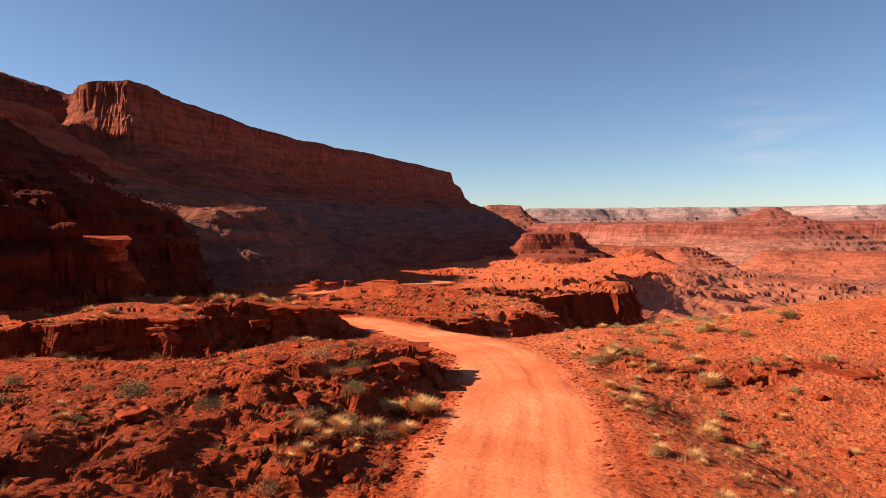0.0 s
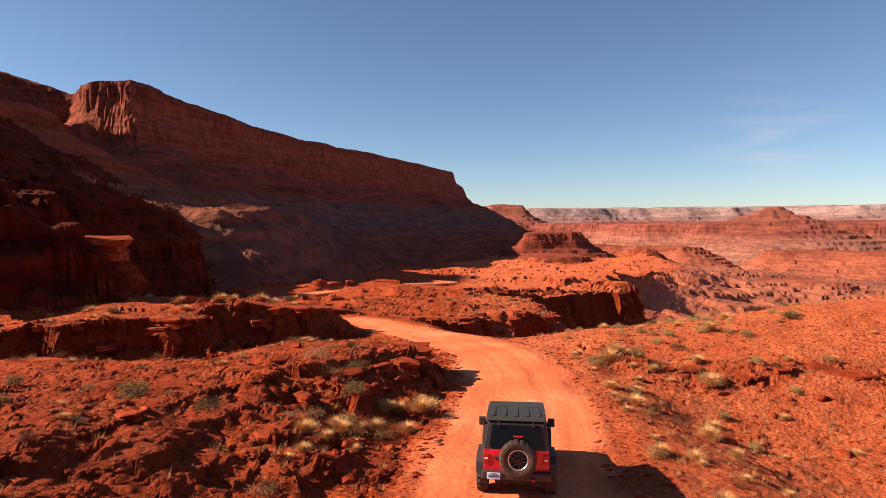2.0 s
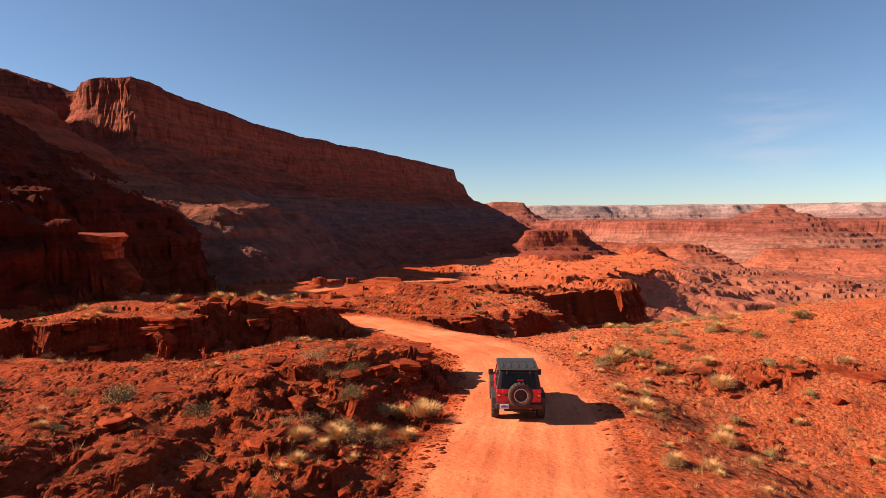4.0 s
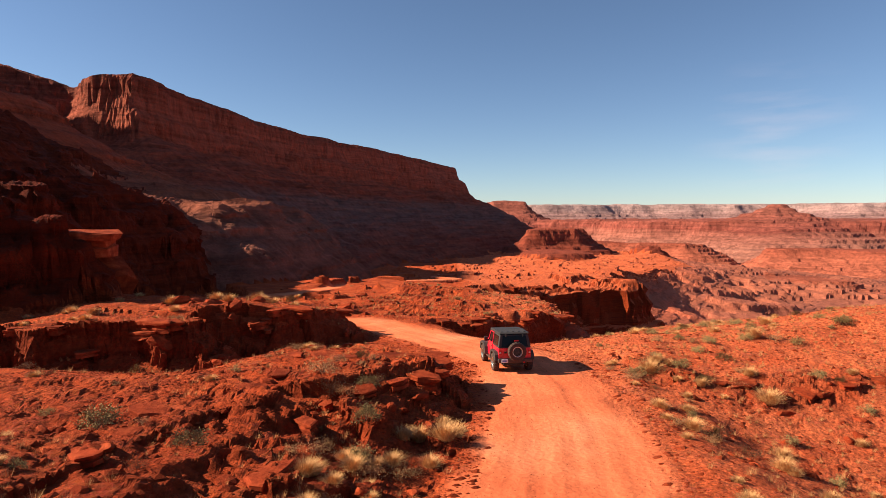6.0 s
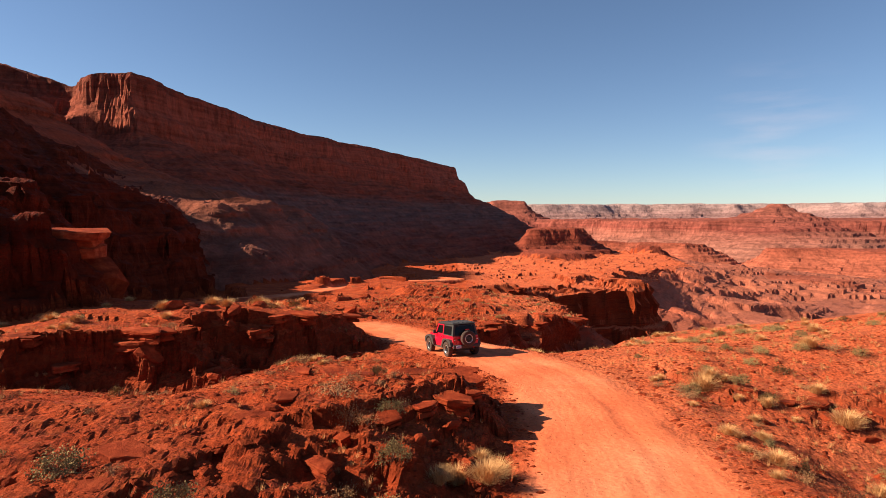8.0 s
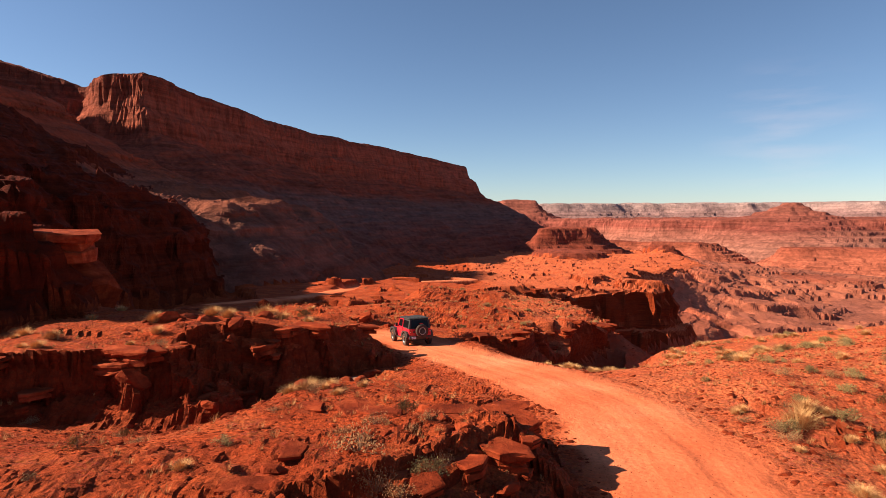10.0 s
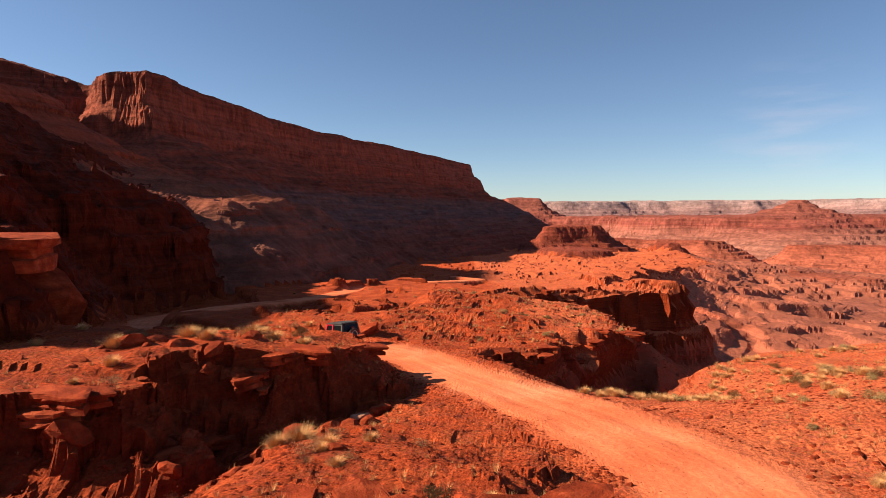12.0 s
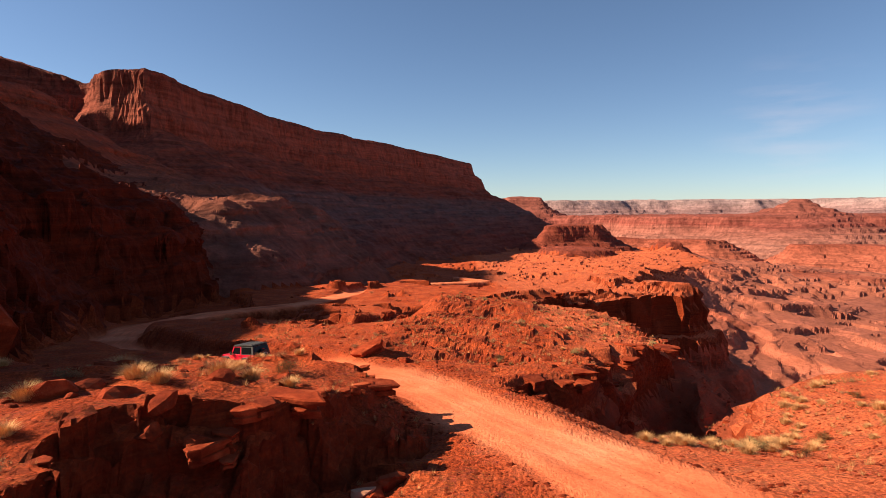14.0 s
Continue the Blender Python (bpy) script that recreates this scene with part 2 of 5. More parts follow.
    floor = floor + 5 * sstep(0.30, 0.34, table) + 4 * sstep(0.52, 0.56, table) - 5 * sstep(-0.30, -0.34, table)
    floor = floor + 4.5 * fbm(x, y, 90, 4, 45)
    floor = floor + (steps(floor + 2.5 * big, 5.5, 0.84) - floor) * 0.95
    floor = floor - 26 * sstep(0.075, 0.05, gorge) * sstep(900, 1300, y)
    low = floor + 38 * np.exp(-np.clip(out, 0, 1500) / 90)
    low = low + (steps(low + 2 * big, 2.6, 0.8) - low) * 0.5
    z = np.where(d > 0, np.maximum(z - down, np.minimum(low, z - down * 0.35)), z)
    # a spur below the shelf's corner
    sd, sz = line_dist(x, y, SPUR)
    z = np.where(d > -0.3, np.maximum(z, sz - 0.8 * np.clip(sd - 0.4 + 0.5 * fine, 0, 900) + 0.3 * mid), z)
    rubble = np.where(d > 0, np.interp(y, [70, 140], [0.32, 0.1]), rubble + 0.5 * sstep(-1.5, 0, d) * ((y > 62) | (x < 3)) * (y > 54))
    region = np.where(d > 1.0, 1, region)
    # left benches
    d = -area_dist(x, y, BENCH_FOOT) + 1.6 * mid + 5 * big * sstep(60, 160, y) + 0.25 * fine + 2.2 * (c3 - 0.5) + 0.4 * (c1 - 0.5)
    base = np.interp(y, [0, 34, 42.5, 60, 130, 170, 300, 430], [3.0, 4.0, 8.2, 8.2, 4.0, 2.0, 0, -10])
    # The upper slope, out of view, is steepened to shade the flats below.
    zb = base + np.interp(y, [34, 37, 40, 53, 62, 80, 105, 140], [0.02, 0.45, 0.65, 0.6, 0.56, 0.68, 0.65, 0.6]) * np.clip(d, 0, 400) + 1.5 * big + 0.5 * mid + 0.8 * (c3 - 0.5)
    zb = zb + (steps(zb + mid, 2.2, 0.7) - zb) * 0.8
    d = d / soft
    rise = 0.3 * sstep(0, 0.5, d) + 0.25 * sstep(1.2, 1.7, d) + 0.25 * sstep(2.6, 3.1, d) + 0.2 * sstep(4.6, 5.2, d)
    zb = np.where(d > 0, np.maximum(z, z + (zb - z) * rise), z)
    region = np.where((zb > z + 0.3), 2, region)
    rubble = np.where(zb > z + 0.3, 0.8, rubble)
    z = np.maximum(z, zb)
    # mesas; the third is the unseen one, raised until it blocks the sun
    tops = (60 + 0 * y, np.interp(y, [722, 1020, 1360, 1895], [185, 175, 168, 163]), 229 + 110 * sstep(-450, -640, x), 183 + np.clip(-505 - x, 0, 200) * 0.3)
    for n, (pts, cliff, slope, amp) in enumerate(((MESA_NEAR, 10, 0.62, 3.5), (MESA_BIG, 75, 0.56, 7.0), (SHADE_MESA, 60, 1.3, 4), (MESA_SET, 34, 0.62, 3.0))):
        k = 1.7 if n in (1, 3) else 1.0
        d = area_dist(x, y, pts) + amp * fbm(x, y, 70 * k, 5, 51 + n, 0.45) + 1.2 * amp * big + 1.5 * c3
        gully = np.abs(fbm(x, y, 55 * k, 4, 66 + n))
        zm = mesa_profile(d, tops[n], cliff, slope, 0.013 * np.hypot(x, y), *((np.interp(y, [135, 175], [0.62, 0.27]), 100.0) if n == 0 else ())) + k * (2.5 * fbm(x, y, 25 * k, 5, 61 + n) - 4.5 * (gully - 0.3)) * sstep(8, 40, d)
        zs = steps(zm + 1.5 * big, 7.0 * k, 0.74)
        zm = zm + (zs - zm) * 0.35
        region = np.where(zm > z, 4 if n in (1, 3) else 3, region)
        rubble = np.where(zm > z, 0.9, rubble)
        z = np.maximum(z, zm)
    for n, (pts, top, cliff, slope) in enumerate(FAR_RANGES):
        d = area_dist(x, y, pts) + (20 if n in (0, 3) else 130 if n in (1, 2) else 34) * fbm(x, y, 600 if n < 4 else 160, 5, 71 + n, 0.5)
        zm = mesa_profile(d, top, cliff, slope, 0.006 * np.hypot(x, y)) + (4 if n < 4 else 2) * fbm(x, y, 90, 4, 81 + n)
        zm = zm + (steps(zm, 20.0 if n < 4 else 9.0, 0.78) - zm) * 0.9 * sstep(-10, 30, d)
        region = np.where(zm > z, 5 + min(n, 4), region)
        z = np.maximum(z, zm)
    # broken rock and small relief
    near = sstep(200, 20, np.hypot(x, y - 20))
    z = z + 0.06 * fine * near + rubble * (0.38 * (c1 - 0.4) * sstep(0, 0.35, e1) + 0.2 * (c2 - 0.4) * sstep(0, 0.4, e2) + 0.06 * fine) * sstep(400, 60, y)
    z = z + rubble * 1.3 * (c3 - 0.5) * sstep(60, 140, y) * sstep(0, 0.25, e3)
    # the road
    d = rd + 0.3 * mid
    rut = np.exp(-((np.abs(d) - 0.85) / 0.28) ** 2) * (0.6 + 0.4 * mid)
    rz = rz + 0.025 * fine + 0.03 * mid - 0.035 * rut + 0.10 * np.exp(-((d - half - 0.1) / 0.3) ** 2) * (0.5 + 0.5 * mid)
    w = sstep(half + 1.0, half - 0.2, d)
    z = z + (rz - z) * w
    if full:
        return z, region, sstep(half + 0.5, half - 0.7, d + 0.3 * fine), np.clip(rubble * 1.3 - 0.15, 0, 1)
    return z, region, sstep(half + 0.5, half - 0.7, d + 0.3 * fine)


FAR_RANGES = [
    ([(240, 3500), (390, 3500), (420, 3800), (200, 3800)], 96, 40, 0.5),
    ([(560, 4300), (1200, 4100), (2000, 4000), (2900, 3600), (4500, 3300), (4500, 4700), (560, 4700)], 86, 45, 0.3),
    ([(560, 3300), (900, 2900), (1350, 2600), (1800, 2450), (2900, 2300), (2900, 3300), (700, 3400)], -12, 62, 0.42),
    ([(1420, 2740), (1465, 2730), (1480, 2780), (1425, 2790)], 62, 16, 0.34),
    ([(165, 1300), (265, 1315), (300, 1400), (190, 1440)], -18, 22, 0.5),
    ([(365, 1310), (450, 1290), (470, 1330), (375, 1400)], -54, 15, 0.8),
    ([(140, 1050), (228, 1050), (240, 1110), (160, 1120)], -53, 10, 0.5),
    ([(470, 1010), (625, 985), (640, 1060), (500, 1080)], -92, 7, 0.25),
    ([(420, 2050), (700, 1850), (760, 1900), (500, 2120)], -76, 14, 0.4),
    ([(900, 1750), (1250, 1600), (1300, 1680), (960, 1830)], -84, 12, 0.4),
]


# ---- materials ----
def material(name):
    m = bpy.data.materials.new(name)
    m.use_nodes = True
    m.node_tree.nodes.clear()
    return m


def plain(name, color, rough=0.7, metal=0.0):
    m = material(name)
    n, l = m.node_tree.nodes, m.node_tree.links
    p, o = n.new("ShaderNodeBsdfPrincipled"), n.new("ShaderNodeOutputMaterial")
    p.inputs["Base Color"].default_value = (*color, 1)
    p.inputs["Roughness"].default_value, p.inputs["Metallic"].default_value = rough, metal
    l.new(p.outputs[0], o.inputs[0])
    return m


class Nodes:
    """Short hand for building a node material."""

    def __init__(self, name):
        self.m = material(name)
        self.n, self.l = self.m.node_tree.nodes, self.m.node_tree.links
        self.geo = self.n.new("ShaderNodeNewGeometry")
        self.pos = self.geo.outputs["Position"]

    def put(self, socket, value):
        if isinstance(value, bpy.types.NodeSocket):
            self.l.new(value, socket)
        else:
            socket.default_value = value

    def noise(self, scale, detail=5, rough=0.55, vec=None):
        t = self.n.new("ShaderNodeTexNoise")
        t.inputs["Scale"].default_value, t.inputs["Detail"].default_value, t.inputs["Roughness"].default_value = scale, detail, rough
        self.l.new(vec or self.pos, t.inputs["Vector"])
        return t.outputs["Fac"]

    def voronoi(self, scale, out="Distance", feature="F1", vec=None):
        t = self.n.new("ShaderNodeTexVoronoi")
        t.feature = feature
        t.inputs["Scale"].default_value = scale
        self.l.new(vec or self.pos, t.inputs["Vector"])
        return t.outputs[out]

    def math(self, op, a, b=0.0, clamp=False):
        t = self.n.new("ShaderNodeMath")
        t.operation, t.use_clamp = op, clamp
        self.put(t.inputs[0], a)
        self.put(t.inputs[1], b)
        return t.outputs[0]

    def ramp(self, fac, stops):
        t = self.n.new("ShaderNodeValToRGB")
        while len(t.color_ramp.elements) < len(stops):
            t.color_ramp.elements.new(0.5)
        for e, (p, c) in zip(t.color_ramp.elements, stops):
            e.position, e.color = p, ((*c, 1) if not isinstance(c, float) else (c, c, c, 1))
        self.put(t.inputs[0], fac)
        return t.outputs[0]

    def mix(self, fac, a, b, kind="MIX"):
        t = self.n.new("ShaderNodeMix")
        t.data_type, t.blend_type = "RGBA", kind
        self.put(t.inputs["Factor"], fac)
        self.put(t.inputs["A"], a if isinstance(a, bpy.types.NodeSocket) else (*a, 1))
        self.put(t.inputs["B"], b if isinstance(b, bpy.types.NodeSocket) else (*b, 1))
        return t.outputs["Result"]

    def xyz(self):
        t = self.n.new("ShaderNodeSeparateXYZ")
        self.l.new(self.pos, t.inputs[0])
        return t.outputs

    def upness(self):
        t = self.n.new("ShaderNodeSeparateXYZ")
        self.l.new(self.geo.outputs["True Normal"], t.inputs[0])
        return t.outputs["Z"]

    def squeezed(self, sx, sy, sz):
        t = self.n.new("ShaderNodeMapping")
        t.inputs["Scale"].default_value = (sx, sy, sz)
        self.l.new(self.pos, t.inputs["Vector"])
        return t.outputs[0]

    def done(self, color, rough=0.95, bump=None, height=0.05, strength=1.0, metal=0.0, gloss=0.06, **more):
        p, o = self.n.new("ShaderNodeBsdfPrincipled"), self.n.new("ShaderNodeOutputMaterial")
        self.put(p.inputs["Base Color"], color if isinstance(color, bpy.types.NodeSocket) else (*color, 1))
        self.put(p.inputs["Roughness"], rough)
        p.inputs["Metallic"].default_value = metal
        p.inputs["Specular IOR Level"].default_value = gloss
        for key, value in more.items():
            self.put(p.inputs[key.replace("_", " ")], value)
        if bump is not None:
            b = self.n.new("ShaderNodeBump")
            b.inputs["Distance"].default_value, b.inputs["Strength"].default_value = height, strength
            self.l.new(bump, b.inputs["Height"])
            self.l.new(b.outputs[0], p.inputs["Normal"])
        self.l.new(p.outputs[0], o.inputs[0])
        return self.m


def ground_material():
    n = Nodes("red_desert_ground")
    soil = n.ramp(n.noise(0.35, 6), [(0.3, (0.32, 0.042, 0.012)), (0.5, (0.46, 0.068, 0.019)), (0.7, (0.58, 0.108, 0.032))])
    sandy = n.math("MULTIPLY", n.ramp(n.math("DIVIDE", n.math("ADD", n.math("ADD", n.xyz()["X"], n.math("MINIMUM", n.math("MULTIPLY", n.math("MAXIMUM", n.math("SUBTRACT", n.xyz()["Y"], 24.0), 0.0), 0.4), 7.0)), n.math("SUBTRACT", n.math("MULTIPLY", n.noise(0.15, 3), 8.0), n.math("MINIMUM", n.math("MAXIMUM", n.math("SUBTRACT", n.xyz()["Y"], 54.0), 0.0), 5.0))), 20.0), [(0.35, 0.0), (0.6, 0.85)]), 1.0)
    soil = n.mix(sandy, soil, n.ramp(n.noise(0.5, 6), [(0.3, (0.57, 0.10, 0.036)), (0.7, (0.71, 0.175, 0.07))]))
    fine = n.noise(7.0, 6, 0.7)
    soil = n.mix(0.75, soil, n.ramp(fine, [(0.32, (0.28, 0.28, 0.28)), (0.52, (1.0, 1.0, 1.0)), (0.7, (1.7, 1.62, 1.55))]), "MULTIPLY")
    pebble = n.voronoi(9.0, "Color")
    soil = n.mix(n.ramp(n.noise(0.9, 3), [(0.45, 0.0), (0.62, 0.55)]), soil, n.mix(0.6, soil, n.mix(0.75, (0.34, 0.10, 0.055), pebble, "MULTIPLY")))
    grit = n.voronoi(21.0, "Color")
    soil = n.mix(0.28, soil, n.mix(1.0, n.ramp(grit, [(0.2, 0.35), (0.55, 1.0), (0.9, 1.6)]), (1.0, 1.0, 1.0), "MULTIPLY"), "MULTIPLY")
    strata = n.noise(2.6, 4, 0.6, n.squeezed(0.06, 0.06, 1.0))
    rock = n.ramp(strata, [(0.3, (0.12, 0.016, 0.006)), (0.48, (0.25, 0.036, 0.010)), (0.6, (0.18, 0.026, 0.008)), (0.72, (0.37, 0.066, 0.018))])
    rock = n.mix(0.7, rock, n.ramp(n.noise(4.0, 7, 0.7), [(0.3, 0.4), (0.62, 1.35)]), "MULTIPLY")
    col = n.mix(n.ramp(n.upness(), [(0.62, 0.0), (0.9, 1.0)]), rock, soil)
    # Darkens broken rock: its own deep red, plus its small shadows put into colour.
    rubble_shade = n.n.new("ShaderNodeAttribute")
    rubble_shade.attribute_name = "broken"
    dark = n.ramp(n.noise(1.8, 6, 0.65), [(0.3, (0.12, 0.016, 0.006)), (0.5, (0.235, 0.033, 0.011)), (0.7, (0.38, 0.064, 0.021))])
    col = n.mix(n.math("MULTIPLY", rubble_shade.outputs["Fac"], 0.5), col, dark)
    share = n.n.new("ShaderNodeAttribute")
    share.attribute_name = "road"
    dirt = n.ramp(n.noise(0.22, 5), [(0.3, (0.58, 0.115, 0.044)), (0.5, (0.68, 0.165, 0.068)), (0.72, (0.77, 0.235, 0.11))])
    dirt = n.mix(0.45, dirt, n.ramp(n.noise(6.0, 6, 0.7), [(0.3, 0.55), (0.6, 1.1)]), "MULTIPLY")
    speck = n.ramp(n.voronoi(5.0), [(0.08, 1.0), (0.14, 0.0)])
    dirt = n.mix(n.math("MULTIPLY", speck, 0.55), dirt, (0.22, 0.04, 0.018))
    comb = n.n.new("ShaderNodeCombineXYZ")
    for socket, name, k in (("X", "across", 1.0), ("Y", "along", 0.05)):
        at = n.n.new("ShaderNodeAttribute")
        at.attribute_name = name
        n.l.new(n.math("MULTIPLY", at.outputs["Fac"], k), comb.inputs[socket])
    streak = n.noise(2.2, 5, 0.6, comb.outputs[0])
    dirt = n.mix(0.7, dirt, n.ramp(streak, [(0.35, 0.72), (0.5, 1.0), (0.66, 1.22)]), "MULTIPLY")
    col = n.mix(share.outputs["Fac"], col, dirt)
    bump = n.math("ADD", n.math("MULTIPLY", n.noise(2.2, 8, 0.7), 1.0), n.math("MULTIPLY", n.math("ADD", n.voronoi(5.5), n.noise(14, 5, 0.75)), 0.38))
    bump = n.math("MULTIPLY", bump, n.math("SUBTRACT", 1.0, n.math("MULTIPLY", share.outputs["Fac"], 0.85)))
    return n.done(col, 0.95, bump, 0.24)


def mesa_material(name, bands, scale, low, high, scrub=0.0):
    """Layered sandstone: colours by height, wavering, streaked down the cliffs."""
    n = Nodes(name)
    z = n.math("ADD", n.xyz()["Z"], n.math("MULTIPLY", n.noise(0.012 * scale, 4), 16.0 / scale))
    h = n.math("DIVIDE", n.math("SUBTRACT", z, low), high - low)
    col = n.ramp(h, bands)
    layer = n.noise(0.35 * scale, 5, 0.65, n.squeezed(0.05, 0.05, 1.0))
    col = n.mix(0.65, col, n.ramp(layer, [(0.32, 0.45), (0.5, 0.95), (0.68, 1.4)]), "MULTIPLY")
    streak = n.noise(0.25 * scale, 5, 0.6, n.squeezed(1.0, 1.0, 0.12))
    col = n.mix(0.6, col, n.ramp(streak, [(0.32, 0.45), (0.6, 1.25)]), "MULTIPLY")
    col = n.mix(0.4, col, n.ramp(n.noise(1.2 * scale, 5, 0.7), [(0.3, 0.5), (0.65, 1.25)]), "MULTIPLY")
    if scrub:
        col = n.mix(n.ramp(n.noise(0.009, 4), [(0.42, 0.0), (0.6, 0.55)]), col, (0.46, 0.132, 0.07))
        dots = n.ramp(n.voronoi(0.16), [(0.16, 1.0), (0.26, 0.0)])
        col = n.mix(n.math("MULTIPLY", dots, scrub), col, (0.12, 0.05, 0.03))
        more = n.ramp(n.voronoi(0.45), [(0.16, 1.0), (0.26, 0.0)])
        col = n.mix(n.math("MULTIPLY", more, scrub), col, (0.16, 0.06, 0.032))
    bump = n.math("ADD", n.noise(0.3 * scale, 9, 0.7), layer)
    return n.done(col, 0.95, bump, 2.2 / scale)


SOIL = ground_material()
# The hillside's shade is put into these colours, darker than the mesa's.
SHADED_HILL = mesa_material("shaded_bench_sandstone", [(0.0, (0.15, 0.019, 0.006)), (0.4, (0.12, 0.015, 0.005)), (0.7, (0.15, 0.022, 0.008)), (1.0, (0.12, 0.019, 0.008))], 3.0, 0, 45)
CLIFF = mesa_material("mesa_sandstone", [(0.0, (0.36, 0.056, 0.021)), (0.25, (0.26, 0.056, 0.03)), (0.42, (0.24, 0.085, 0.056)), (0.52, (0.30, 0.08, 0.042)), (0.6, (0.34, 0.062, 0.026)), (0.9, (0.40, 0.092, 0.047)), (1.0, (0.31, 0.07, 0.037))], 1.0, -60, 112)
VALLEY = mesa_material("canyon_floor_soil", [(0.0, (0.33, 0.10, 0.062)), (0.3, (0.42, 0.12, 0.07)), (0.6, (0.43, 0.095, 0.047)), (1.0, (0.38, 0.066, 0.026))], 1.2, -90, -2, 0.28)
# Red rock with the mauve of distance haze mixed into its colours.
FAR_RED = mesa_material("far_hazed_red_sandstone", [(0.0, (0.34, 0.13, 0.09)), (0.4, (0.32, 0.10, 0.068)), (0.5, (0.25, 0.062, 0.043)), (0.6, (0.28, 0.074, 0.051)), (0.72, (0.30, 0.08, 0.054)), (1.0, (0.27, 0.08, 0.054))], 0.25, -90, 60)
# Grey band is rock; the darker, bluer reds hold painted shade and haze.
CLIFF_FAR = mesa_material("hazed_high_mesa_sandstone", [(0.0, (0.30, 0.052, 0.024)), (0.3, (0.23, 0.056, 0.034)), (0.45, (0.19, 0.08, 0.062)), (0.55, (0.21, 0.08, 0.058)), (0.6, (0.28, 0.058, 0.03)), (0.9, (0.34, 0.082, 0.046)), (1.0, (0.26, 0.062, 0.035))], 0.6, -110, 184)
BUTTE = mesa_material("butte_red_sandstone", [(0.0, (0.38, 0.10, 0.056)), (0.45, (0.24, 0.05, 0.028)), (1.0, (0.25, 0.055, 0.031))], 0.5, -90, 0)
# Pale cliffs, greyed further: the haze of distance is painted into the colours.
FAR_PALE = mesa_material("far_hazed_pale_sandstone", [(0.0, (0.34, 0.16, 0.13)), (0.5, (0.34, 0.18, 0.155)), (0.68, (0.28, 0.145, 0.13)), (0.8, (0.37, 0.205, 0.18)), (1.0, (0.37, 0.23, 0.205))], 0.25, -90, 110)


